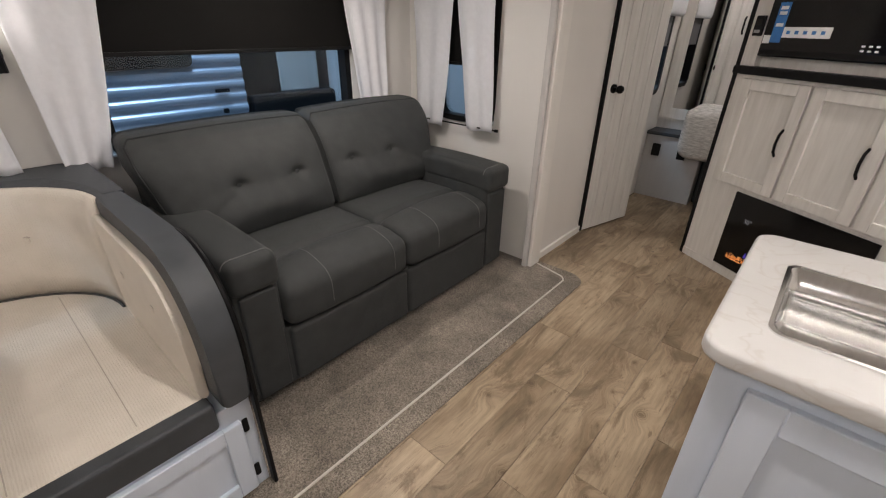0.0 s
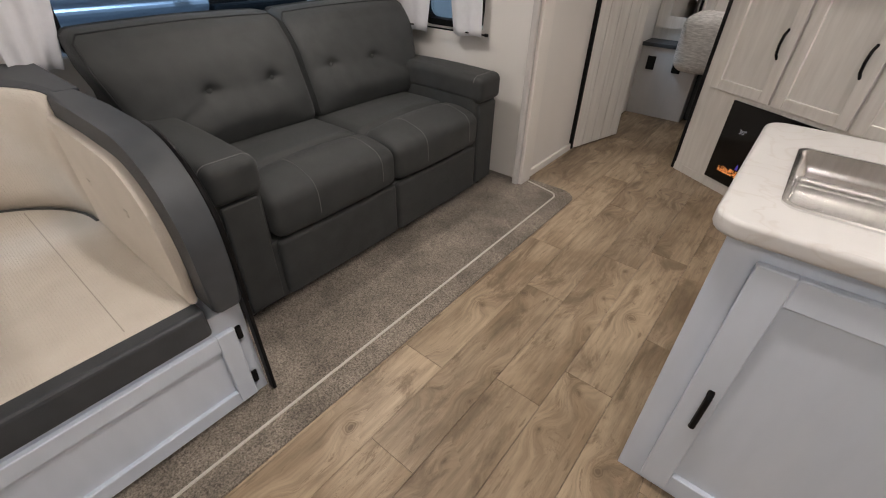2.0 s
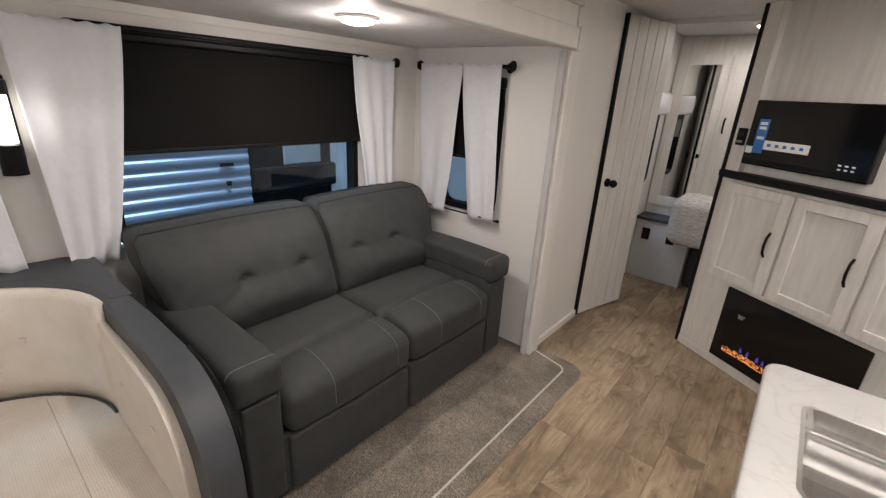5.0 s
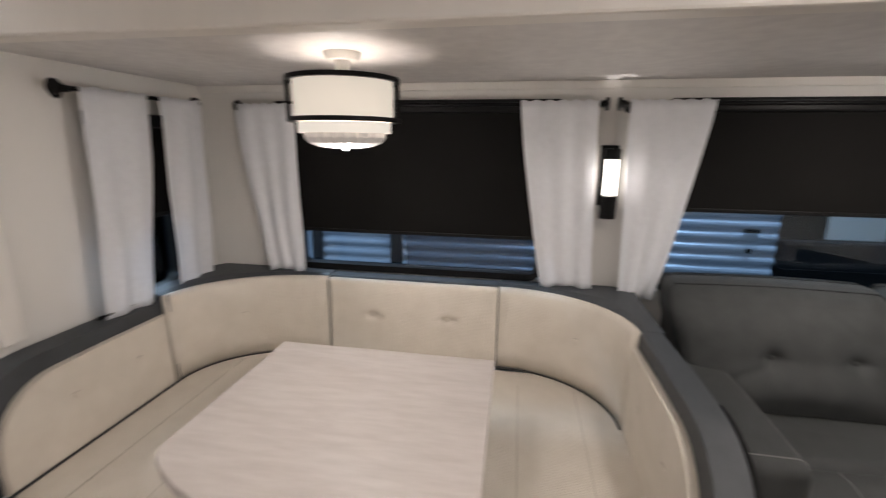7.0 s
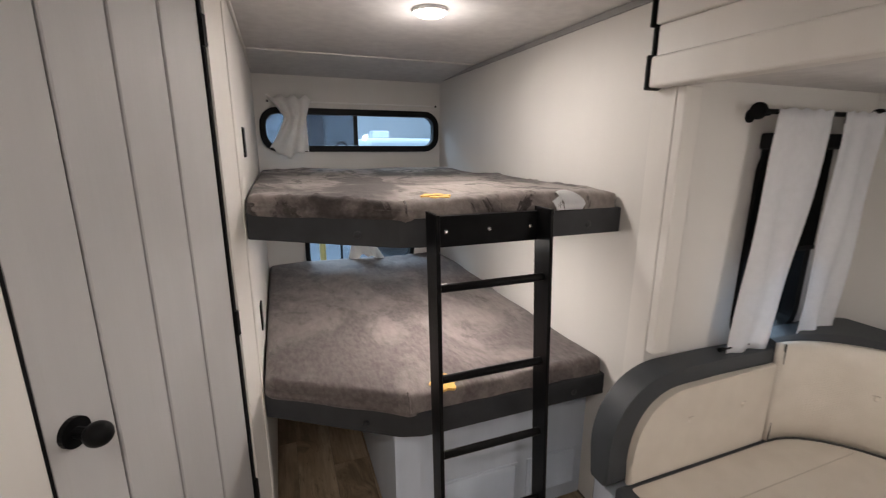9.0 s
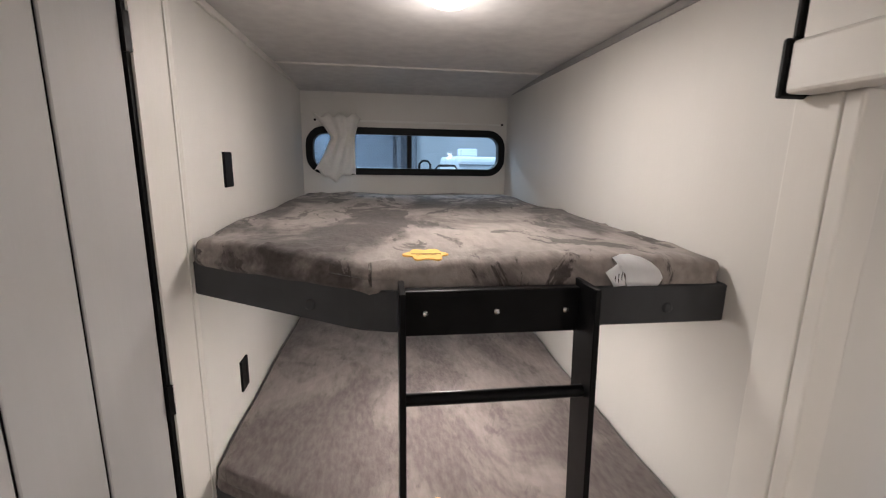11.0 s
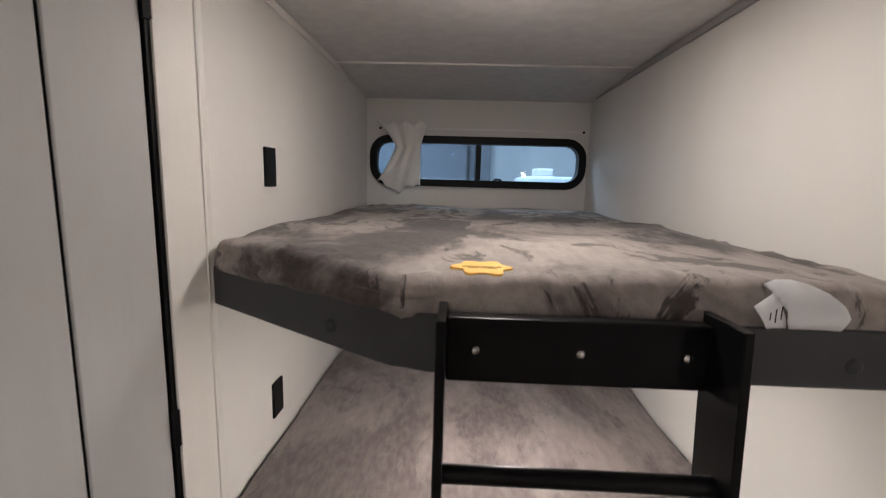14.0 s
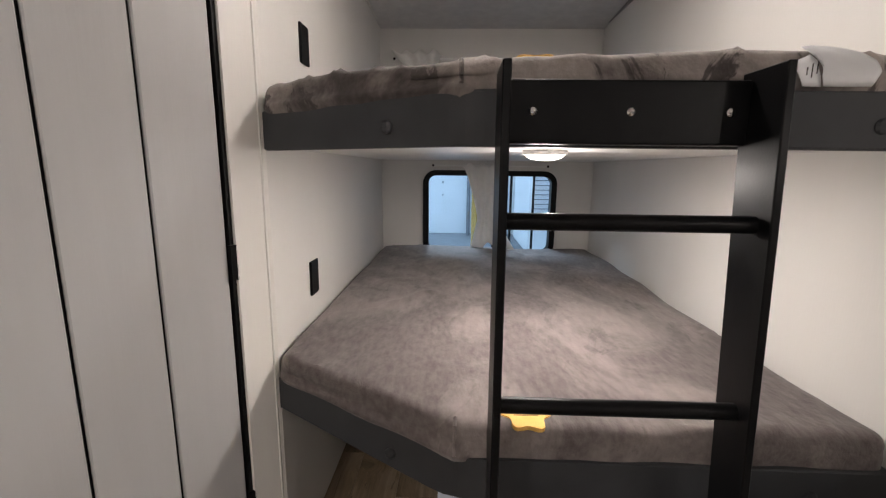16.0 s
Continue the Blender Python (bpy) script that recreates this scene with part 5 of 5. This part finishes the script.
part("mirror", box((-1.17, 4.40, 0.79), (-0.92, 4.412, 1.94)), MIRROR, md, "mirror panel")
for x in (-1.173, -0.955):
    part("outlet", box((x - 0.035, 4.203, 0.39), (x + 0.035, 4.212, 0.50), 0.003), BLACK_PLASTIC, night, "black outlet plate")
bed = thing("bed", (-0.2, 4.9, 0), "bed with a white quilt on a dark base", "bed")
part("bed_base", box((-0.795, 4.30, 0.0), (0.9, 6.1, 0.40), 0.02), BUNK_VINYL, bed)
part("quilt", soft_box((-1.0, 4.10, 0.42), (1.0, 6.15, 0.86), 0.10, (14, 14, 4), lambda p: p + Vector((0, 0, 0.015 * noise.noise(p * 4)))), BLANKET, bed, smooth=True)

# ---- lamps ----


def puck(name, at, label, r=0.085):
    t = thing(name, at, label, "ceiling light", "round ceiling lights")
    part("housing", tube((at[0], at[1], at[2]), (at[0], at[1], at[2] - 0.012), r, 28, None, r), WHITE_PLASTIC, t)
    part("lens", ball((at[0], at[1], at[2] - 0.012), r * 0.86, (1, 1, 0.28), n=24), LIT, t, "lit frosted lens", smooth=True)


puck("ceiling_light", (-0.62, -2.61, 2.169), "lit round ceiling light over the bunks", 0.07)
puck("ceiling_light", (-1.70, 1.20, 1.874), "lit round ceiling light over the sofa")
puck("ceiling_light", (-0.62, 3.95, 2.169), "lit round ceiling light in the bedroom")
puck("ceiling_light", (0.30, -0.75, 2.169), "lit round ceiling light over the aisle")
puck("ceiling_light", (0.55, 2.25, 2.169), "lit round ceiling light over the kitchen")
puck("ceiling_light", (-0.35, 0.55, 2.169), "lit round ceiling light over the middle aisle")
puck("ceiling_light", (-0.63, -2.62, 1.333), "lit round light under the upper bunk", 0.06)

PX, PY = PENDANT
pend = thing("pendant_lamp", (PX, PY, 1.6), "lit white drum pendant lamp with a black ring", "pendant lamp")
part("canopy", tube((PX, PY, 1.874), (PX, PY, 1.85), 0.062, 28, None, 0.05), NICKEL, pend, smooth="round")
part("stem", tube((PX, PY, 1.85), (PX, PY, 1.79), 0.024, 16), NICKEL, pend, smooth="round")
circ = [(math.cos(radians(a)), math.sin(radians(a))) for a in range(0, 360, 10)]


def hoop(r1, r0):
    return [(PX + r1 * c, PY + r1 * s) for c, s in circ], [(PX + r0 * c, PY + r0 * s) for c, s in circ]


part("shade", ring(*hoop(0.165, 0.162), "z", 1.657, 1.785), LIT_SHADE, pend, "lit white fabric drum", smooth="round")
part("diffuser", ring(*hoop(0.155, 0.152), "z", 1.618, 1.652), LIT_GLASS, pend, "lit frosted glass ring", smooth="round")
for z in (1.660, 1.787):
    part("band", ring(*hoop(0.188, 0.172), "z", z - 0.007, z + 0.007), BLACK, pend, "thin black metal ring", smooth="round")
for a in (117, -63):
    c, s = math.cos(radians(a)), math.sin(radians(a))
    strap = box((0.174, -0.011, 1.654), (0.187, 0.011, 1.793), 0.002)
    bmesh.ops.rotate(strap, verts=strap.verts, cent=(0, 0, 0), matrix=Matrix.Rotation(radians(a), 3, "Z"))
    bmesh.ops.translate(strap, verts=strap.verts, vec=(PX, PY, 0))
    part("strap", strap, BLACK, pend)
bowl = bmesh.new()
hoops = []
for r, z in ((0.135, 1.622), (0.132, 1.605), (0.118, 1.588), (0.085, 1.576), (0.04, 1.571)):
    hoops.append([bowl.verts.new((PX + (r + 0.004 * (k % 2)) * math.cos(radians(7.5 * k)), PY + (r + 0.004 * (k % 2)) * math.sin(radians(7.5 * k)), z - 0.003 * (k % 2))) for k in range(48)])
for p, q in zip(hoops[:-1], hoops[1:]):
    for k in range(48):
        bowl.faces.new((p[k], p[(k + 1) % 48], q[(k + 1) % 48], q[k]))
bowl.faces.new(hoops[-1])
bowl = part("glass_bowl", bowl, LIT_BOWL, pend, "fluted glass bowl")
bowl.modifiers.new("glass_thickness", "SOLIDIFY").thickness = 0.002
part("bowl_stud", ball((PX, PY, 1.568), 0.012, (1, 1, 0.6), n=10), CHROME, pend, "chrome stud")

sc = thing("wall_sconce", (-2.36, 0.146, 1.25), "lit black wall sconce with a glass tube", "wall lamp")
part("back_plate", box((-2.40, 0.105, 1.30), (-2.385, 0.187, 1.585), 0.004), BLACK, sc)
part("tube", tube((-2.32, 0.146, 1.36), (-2.32, 0.146, 1.52), 0.03, 20), LIT_TUBE, sc, "lit frosted glass tube")
part("holder", tube((-2.32, 0.146, 1.25), (-2.32, 0.146, 1.355), 0.036, 20), BLACK, sc)
part("cap", tube((-2.32, 0.146, 1.525), (-2.32, 0.146, 1.57), 0.036, 20), BLACK, sc)
for y in (0.112, 0.18):
    part("side_bar", box((-2.326, y - 0.003, 1.30), (-2.314, y + 0.003, 1.57)), BLACK, sc)
part("arm", box((-2.386, 0.13, 1.29), (-2.33, 0.162, 1.32), 0.003), BLACK, sc)

# ---- outlets on the bunk wall ----
for z, y in ((1.665, -2.87), (0.90, -2.87)):
    o = thing("wall_outlet", (0.108, y, z), "black outlet plate on the bunk wall", "outlet", "black wall outlets")
    part("plate", box((0.102, y - 0.037, z - 0.06), (0.111, y + 0.037, z + 0.06), 0.003), BLACK_PLASTIC, o)

# ---- outside: the hall and the neighbouring trailer ----
nb = thing("neighbour_trailer", (-5.2, -2, -0.9), "pale trailer with corrugated metal siding outside the windows", "trailer")
SIDE_X = -4.27
bm = bmesh.new()
pts = []
z = -0.6
while z < 2.4:
    pts += [(0.0, z), (0.004, z + 0.012), (0.022, z + 0.03), (0.026, z + 0.05), (0.022, z + 0.07), (0.004, z + 0.09)]
    z += 0.105
prev = None
for d, zz in pts:
    row = [bm.verts.new((SIDE_X + d, y, zz)) for y in (-2.24, 1.94)]
    if prev:
        bm.faces.new((prev[0], prev[1], row[1], row[0]))
    prev = row
part("siding", bm, SIDING, nb)
part("body", box((-6.6, -7.0, -0.6), (SIDE_X - 0.01, 1.94, 2.5)), SIDING, nb)
part("trailer_window", prism(rounded_rect(0.78, 1.52, 1.08, 1.55, 0.06), "x", SIDE_X + 0.02, SIDE_X + 0.045), BLACK_GLOSS, nb, "dark rounded window")
part("plain_panel", box((SIDE_X - 0.01, -7.0, -0.6), (SIDE_X + 0.02, -2.335, 2.4)), SIDING, nb, "plain pale side panel")
part("post", box((SIDE_X, -1.50, -0.6), (SIDE_X + 0.05, -1.38, 2.4), 0.01), BLACK_PLASTIC, nb, "dark corner post")
part("post", box((SIDE_X, -2.33, -0.6), (SIDE_X + 0.05, -2.23, 2.4), 0.01), BLACK_PLASTIC, nb, "dark corner post")
part("hitch_latch", boxes(((SIDE_X + 0.026, 1.66, 0.86), (SIDE_X + 0.05, 1.78, 0.89)), ((SIDE_X + 0.026, 1.70, 0.68), (SIDE_X + 0.05, 1.74, 0.72))), BLACK_PLASTIC, nb, "black latch on the siding")
dk = thing("dark_trailer", (-5.2, 2.6, -0.9), "dark trailer front with a beige window beside the pale one", "trailer")
part("body", box((-6.6, 1.96, -0.6), (-4.35, 2.95, 2.5), 0.02), BLACK_PLASTIC, dk)
part("window_panel", box((-4.349, 2.35, 0.80), (-4.33, 2.80, 1.6), 0.01), surface("beige_panel", (0.36, 0.34, 0.30), (0.42, 0.40, 0.36), 0.4, 4), dk)
part("ledge", box((-4.36, 1.98, 0.55), (-4.22, 2.93, 0.80), 0.03), BLACK_PLASTIC, dk)
pl = thing("far_trailer", (-6.5, 5, -0.9), "pale blue-white trailer side further off", "trailer")
part("side", box((-6.0, 2.97, -0.6), (-4.6, 8.5, 2.5), 0.02), HALL_WALL, pl)
part("door", box((-4.61, 3.5, 0.0), (-4.57, 4.2, 1.9), 0.01), HALL_WALL, pl)
structure("ground", box((-40, -40, -0.95), (40, 40, -0.90)), CONCRETE, "grey concrete hall floor", "floor")
structure("wall_hall_rear", box((-30, -16.2, -0.9), (30, -16, 7.5)), HALL_WALL, "pale hall wall panels", "wall")
structure("wall_hall_side", box((-30.2, -16, -0.9), (-30, 20, 7.5)), HALL_WALL, "pale hall wall panels", "wall")
structure("wall_hall_other", box((20, -16, -0.9), (20.2, 20, 7.5)), HALL_WALL, "pale hall wall panels", "wall")
structure("wall_hall_front", box((-30, 20, -0.9), (20, 20.2, 7.5)), HALL_WALL, "pale hall wall panels", "wall")
structure("ceiling_hall", box((-30, -16, 7.5), (20, 20, 7.6)), HALL_DARK, "dark steel hall roof", "ceiling")

# ---- bunk window cloths, labels and paper ----


def tied_cloth(name, label, x0, x1, w0, w1, b0, b1, zt, zw, zb, y, seed):
    """A gathered cloth hung on a window, drawn in at the waist."""
    nu, nz = 30, 24
    bm = bmesh.new()
    rows = []
    for k in range(nz + 1):
        z = zt + (zb - zt) * k / nz
        if z > zw:
            f = ((zt - z) / (zt - zw)) ** 0.7
            a, b = x0 + (w0 - x0) * f, x1 + (w1 - x1) * f
        else:
            f = ((zw - z) / (zw - zb)) ** 1.1
            a, b = w0 + (b0 - w0) * f, w1 + (b1 - w1) * f
        row = []
        for i in range(nu + 1):
            g = i / nu
            d = 0.012 * math.sin(g * 17 + seed + 1.5 * math.sin(z * 9)) + 0.012 * math.sin(math.pi * g) + 0.008 * noise.noise(Vector((g * 5, z * 9, seed)))
            dz = (0.014 * math.sin(g * 23 + seed) if k == 0 else 0) + (0.028 * math.sin(g * 8 + seed) + 0.012 * math.sin(g * 21) - 0.02 * g) * max(0.0, (k - nz + 6) / 6)
            row.append(bm.verts.new((a + (b - a) * g, y + d, z + dz)))
        rows.append(row)
    for k in range(nz):
        for i in range(nu):
            bm.faces.new((rows[k][i], rows[k][i + 1], rows[k + 1][i + 1], rows[k + 1][i]))
    c = tagged(part(name, bm, GATHERED, smooth=True), label, "curtain", "bunk window cloths")
    c.modifiers.new("cloth_thickness", "SOLIDIFY").thickness = 0.002
    return c


tied_cloth("window_cloth", "white gathered cloth tied over the upper bunk window", 0.03, -0.285, -0.085, -0.235, 0.035, -0.24, 1.985, 1.845, 1.60, -4.245, 1.0)
tied_cloth("window_cloth", "white gathered cloth tied over the lower bunk window", -0.42, -0.72, -0.53, -0.655, -0.485, -0.78, 1.305, 0.96, 0.775, -4.245, 4.0)
for x0, x1, zr in ((-1.25, 0.03, 1.957), (-0.99, -0.22, 1.30)):
    r = thing("curtain_track", ((x0 + x1) / 2, -4.29, zr), "thin white curtain track above a bunk window", "curtain track", "bunk curtain tracks")
    part("track", box((x0, -4.299, zr - 0.006), (x1, -4.285, zr + 0.006), 0.002), WHITE_PLASTIC, r)
    for x in (x0 + 0.01, x1 - 0.01):
        part("screw", ball((x, -4.285, zr), 0.008, (1, 0.5, 1), n=8), BLACK, r, "black screw")


def felt_label(cx, cy, z, label):
    """A lobed felt label, with unreadable lines."""
    pts = []
    for i in range(72):
        a = 2 * math.pi * i / 72
        r = 0.049 + 0.0075 * math.cos(6 * a) + 0.002 * math.cos(3 * a + 1)
        pts.append((cx + r * math.cos(a), cy + r * math.sin(a) * 1.15))
    t = thing("felt_label", (cx, cy, z), label, "label", "mattress labels")
    part("patch", prism(pts, "z", z - 0.006, z + 0.0035, 0.001, 1), YELLOW, t)
    part("print", box((cx - 0.036, cy - 0.002, z + 0.0030), (cx + 0.036, cy + 0.003, z + 0.0042)), surface("brown_print", (0.22, 0.12, 0.045), (0.28, 0.16, 0.06), 0.8, 300), t, "brown line of print")
    part("print", box((cx - 0.026, cy + 0.012, z + 0.0030), (cx + 0.026, cy + 0.0145, z + 0.0042)), ALL_MATERIALS["brown_print"], t, "brown line of print")
    return t


felt_label(-0.53, -2.293, 1.4815, "yellow lobed felt label on the upper mattress")
felt_label(-0.548, -2.262, 0.7655, "yellow lobed felt label on the lower mattress")
tag = thing("paper_tag", (-1.0, -2.19, 1.42), "white folded paper tag hanging on the upper mattress", "paper tag")


def leaf_of_paper(outline, y0, bow):
    """A bowed paper leaf from an outline in x and z, leaning back on the mattress."""
    bm = prism(outline, "y", y0, y0 + 0.0009)
    bmesh.ops.triangulate(bm, faces=bm.faces)
    bmesh.ops.subdivide_edges(bm, edges=bm.edges, cuts=3, use_grid_fill=True)
    for v in bm.verts:
        h = (v.co.z - 1.424) / 0.088
        v.co.z = 1.424 + (v.co.z - 1.424) * 0.92
        v.co.y += bow * math.sin(math.pi * min(1, max(0, h))) - 0.045 * h * h + 1.5 * (v.co.x + 1.03) ** 2
    return bm


right_leaf = [(-0.965, 1.496), (-0.990, 1.502), (-1.015, 1.502), (-1.040, 1.496), (-1.060, 1.485), (-1.074, 1.468), (-1.081, 1.448), (-1.076, 1.424), (-0.999, 1.424), (-0.990, 1.440), (-0.988, 1.456), (-0.989, 1.470), (-0.983, 1.484)]
left_leaf = [(-0.938, 1.463), (-0.965, 1.424), (-0.998, 1.424), (-0.990, 1.440), (-0.988, 1.456), (-0.989, 1.470), (-0.980, 1.482)]
part("front_leaf", leaf_of_paper(right_leaf, -2.188, 0.014), PAPER_LEAF, tag, smooth=True)
part("back_leaf", leaf_of_paper(left_leaf, -2.192, 0.008), PAPER_LEAF, tag, smooth=True)
for x, z0, z1 in ((-0.962, 1.440, 1.452), (-0.970, 1.436, 1.458), (-0.978, 1.442, 1.462)):
    part("print", box((x - 0.0007, -2.1765, z0), (x + 0.0007, -2.1758, z1)), BLACK_PLASTIC, tag, "dark line of print")

# ---- fireplace, microwave and thermostat details ----
rnd = random.Random(5)
for what, mat, count in (("ember_bed", FLAME, 330), ("bright_embers", EMBER_GOLD, 150)):
    bm = bmesh.new()
    for i in range(count):
        u, z, r = rnd.uniform(0.34, 0.96), 0.135 + 0.038 * rnd.random() ** 1.5, rnd.uniform(0.003, 0.0055)
        made = bmesh.ops.create_icosphere(bm, subdivisions=1, radius=r, matrix=Matrix.Translation((u, 0.0145, z)) @ Matrix.Rotation(rnd.uniform(0, 3), 4, "Y") @ Matrix.Diagonal((rnd.uniform(0.8, 1.6), 0.12, 0.8, 1)))
    tagged(part(what, angled(0, 0, 0, 0, 0, 0, 0, bm), mat, fire), "glowing orange ember bed" if what == "ember_bed" else "brighter glowing embers", kind="stuff")
for i in range(9):
    u, h, w = 0.44 + 0.055 * i + rnd.uniform(-0.015, 0.015), rnd.uniform(0.02, 0.045), rnd.uniform(0.006, 0.011)
    part("blue_flame", angled(0, 0, 0, 0, 0, 0, 0, prism([(u - w, 0.182), (u + w, 0.182), (u + w * 0.8, 0.182 + h * 0.45), (u + rnd.uniform(-0.004, 0.004), 0.182 + h), (u - w * 0.7, 0.182 + h * 0.4)], "y", 0.0145, 0.016)), EMBER_BLUE, fire, "blue flame glow")


def lettering(body, at, size, u_dir, out, material, parent, name):
    cu = bpy.data.curves.new(name, "FONT")
    cu.body, cu.size, cu.extrude = body, size, 0.0003
    tmp = new(name, cu)
    bpy.context.view_layer.update()
    me = bpy.data.meshes.new_from_object(tmp.evaluated_get(bpy.context.evaluated_depsgraph_get()))
    bpy.data.objects.remove(tmp)
    bm = bmesh.new()
    bm.from_mesh(me)
    bpy.data.meshes.remove(me)
    for v in bm.verts:
        x, y, z = v.co
        v.co = Vector(at) + Vector(u_dir) * x + Vector((0, 0, y)) + Vector(out) * z
    return part(name, bm, material, parent)


DIGIT = glow("white_digit", (0.8, 0.9, 1.0), 0.03)
p = Vector((FX, FY, 0)) + FD * 0.375 + FN * 0.0155
lettering("30\u00b0", (p.x, p.y, 0.385), 0.036, FD, FN, DIGIT, fire, "display_digits")
BLUE_STICKER = surface("blue_sticker", (0.03, 0.16, 0.45), (0.04, 0.19, 0.5), 0.4, 40)
stick = part("sticker", angled(0.155, 0.215, 0.0125, 0.0135, 1.37, 1.56), BLUE_STICKER, micro, "blue and white energy sticker")
part("sticker_strip", angled(0.216, 0.46, 0.0125, 0.0135, 1.395, 1.445), PAPER, stick)
part("sticker_tab", angled(0.115, 0.1545, 0.0125, 0.0135, 1.365, 1.405), PAPER, stick)
for i in range(5):
    part("sticker_icon", angled(0.235 + i * 0.044, 0.255 + i * 0.044, 0.0136, 0.0142, 1.412, 1.428), BLUE_STICKER, stick)
for i, z in enumerate((1.535, 1.51, 1.455)):
    part("sticker_print", angled(0.165, 0.205, 0.0136, 0.0142, z - 0.008, z + 0.008), PAPER, stick)
part("vent_strip", angled(0.12, 0.74, 0.0121, 0.0128, 1.31, 1.335), BLACK_PLASTIC, micro)
for i in range(6):
    part("control_mark", angled(0.61 + (i % 3) * 0.03, 0.625 + (i % 3) * 0.03, 0.0125, 0.0132, 1.345 + (i // 3) * 0.02, 1.353 + (i // 3) * 0.02), PAPER, micro, "pale control mark")
th = thing("thermostat", (FX + 0.05, FY - 0.03, 1.42), "small black wall thermostat beside the microwave", "thermostat")
part("case", angled(0.04, 0.095, 0.0, 0.018, 1.40, 1.50, 0.004), BLACK_PLASTIC, th)
part("screen", angled(0.05, 0.085, 0.018, 0.0192, 1.45, 1.485), BLACK_GLOSS, th)
part("button_bar", angled(0.05, 0.085, 0.018, 0.0195, 1.415, 1.43), TRIM_GREY, th)

# ---- bedroom details ----
structure("window_shade_bedroom", box((-1.274, 3.73, 1.30), (-1.268, 4.17, 1.62)), surface("bedroom_grey_shade", (0.12, 0.12, 0.13), (0.16, 0.16, 0.17), 0.7, 5), "grey shade in the bedroom window", "shade")
tagged(part("bedroom_valance", soft_box((-1.276, 3.66, 1.52), (-1.20, 4.24, 1.70), 0.03, (2, 6, 3)), CURTAIN, smooth=True), "white padded valance over the bedroom window", "valance")

# ---- hall outside the bunk windows ----
for i in range(5):
    structure("hall_beam", box((-20, -14 + i * 4.0, 7.0), (20, -13.8 + i * 4.0, 7.4)), HALL_DARK, "steel roof beam of the hall", "beam")
for hx in (-8, -3.5, 1, 5.5):
    for hy in (-13, -9):
        t = thing("hall_lamp", (hx, hy, 6.6), "bright hall strip lamp under the roof", "lamp", "hall lamps")
        part("hanger", box((hx - 0.02, hy - 0.02, 6.75), (hx + 0.02, hy + 0.02, 7.5)), HALL_DARK, t)
        part("housing", box((hx - 0.7, hy - 0.15, 6.62), (hx + 0.7, hy + 0.15, 6.75), 0.02), HALL_DARK, t)
        part("tube", box((hx - 0.68, hy - 0.1, 6.56), (hx + 0.68, hy + 0.1, 6.619), 0.02), HALL_TUBE, t)
rt = thing("rear_trailer", (-3.8, -11.2, -0.9), "small white ribbed trailer parked in the hall", "trailer")
part("body", box((-6.4, -12.6, -0.5), (-1.85, -10.2, 1.80), 0.10, 3), HALL_WALL, rt)
for i in range(16):
    part("siding_rib", box((-6.2, -10.2, 0.2 + i * 0.095), (-1.95, -10.185, 0.215 + i * 0.095)), HALL_DARK, rt)
part("roof_unit", box((-2.5, -11.4, 1.80), (-2.1, -11.0, 1.98), 0.04, 2), WHITE_PLASTIC, rt)
cart = thing("hall_cart", (-1.35, -9.2, -0.9), "black steel tube cart standing in the hall", "cart")
for x0, x1, z1 in ((-1.75, -1.35, 1.62), (-1.25, -1.05, 1.70)):
    hoop_pts = [(x0, -9.2, -0.9), (x0, -9.2, z1 - 0.06), (x0 + 0.06, -9.2, z1), (x1 - 0.06, -9.2, z1), (x1, -9.2, z1 - 0.06), (x1, -9.2, -0.9)]
    part("frame", strip(hoop_pts, 0.022, 8), BLACK, cart)
    part("cross_bar", tube((x0, -9.2, z1 - 0.2), (x1, -9.2, z1 - 0.2), 0.015, 8), BLACK, cart)
col = thing("hall_column", (-1.2, -15.6, -0.9), "grey steel column against the hall wall", "column")
part("post", box((-1.45, -15.8, -0.9), (-0.95, -15.4, 7.5), 0.02), CONCRETE, col)
part("pipe", tube((-0.75, -15.5, -0.9), (-0.75, -15.5, 7.5), 0.06, 10), CONCRETE, col)
for i in range(7):
    for k in range(6):
        bx, bz = 0.1 + i * 0.55, 0.4 + k * 0.42
        tagged(part("wall_bolt", tube((bx, -16.0, bz), (bx, -15.96, bz), 0.03, 8), HALL_DARK), "dark bolt head on the pale hall wall", "bolt", "hall wall bolts")
yb = thing("yellow_bollard", (-0.72, -9.5, -0.9), "yellow steel bollard on the hall floor", "bollard")
part("post", tube((-0.72, -9.5, -0.9), (-0.72, -9.5, 1.0), 0.06, 12), YELLOW, yb)

# ---- floor planks ----
PW, PL = 0.18, 0.985
JOINTS = {0: 0.758, 1: 1.385, 2: 0.848, 3: 1.04}      # where a joint lies in the rows beside the carpet
meshes = {}
for row in range(-3, 11):
    x0 = -0.89 + row * PW
    y = JOINTS.get(row, 0.9 + (row * 0.37) % PL) - 6 * PL
    while y < 6.2:
        y1 = y + PL
        a, b = max(y, -4.30), min(y1, 6.2)
        w0, w1 = max(x0, -1.27), min(x0 + PW, 1.14)
        if b - a > 0.01 and w1 - w0 > 0.01 and not (w1 < -0.92 and a > -1.95 and b < 2.2):
            key = (round(b - a, 3), round(w1 - w0, 3))
            if key not in meshes:
                bm = box((0.0006, 0.0006, -0.012), (w1 - w0 - 0.0006, b - a - 0.0006, 0.0), 0.0009, 1)
                me = bpy.data.meshes.new("plank")
                bm.to_mesh(me)
                bm.free()
                me.materials.append(PLANK_WOOD)
                meshes[key] = me
            ob = new("plank", meshes[key])
            ob.location = (w0, a, 0)
            ob.parent = bpy.data.objects["floor"]
        y = y1
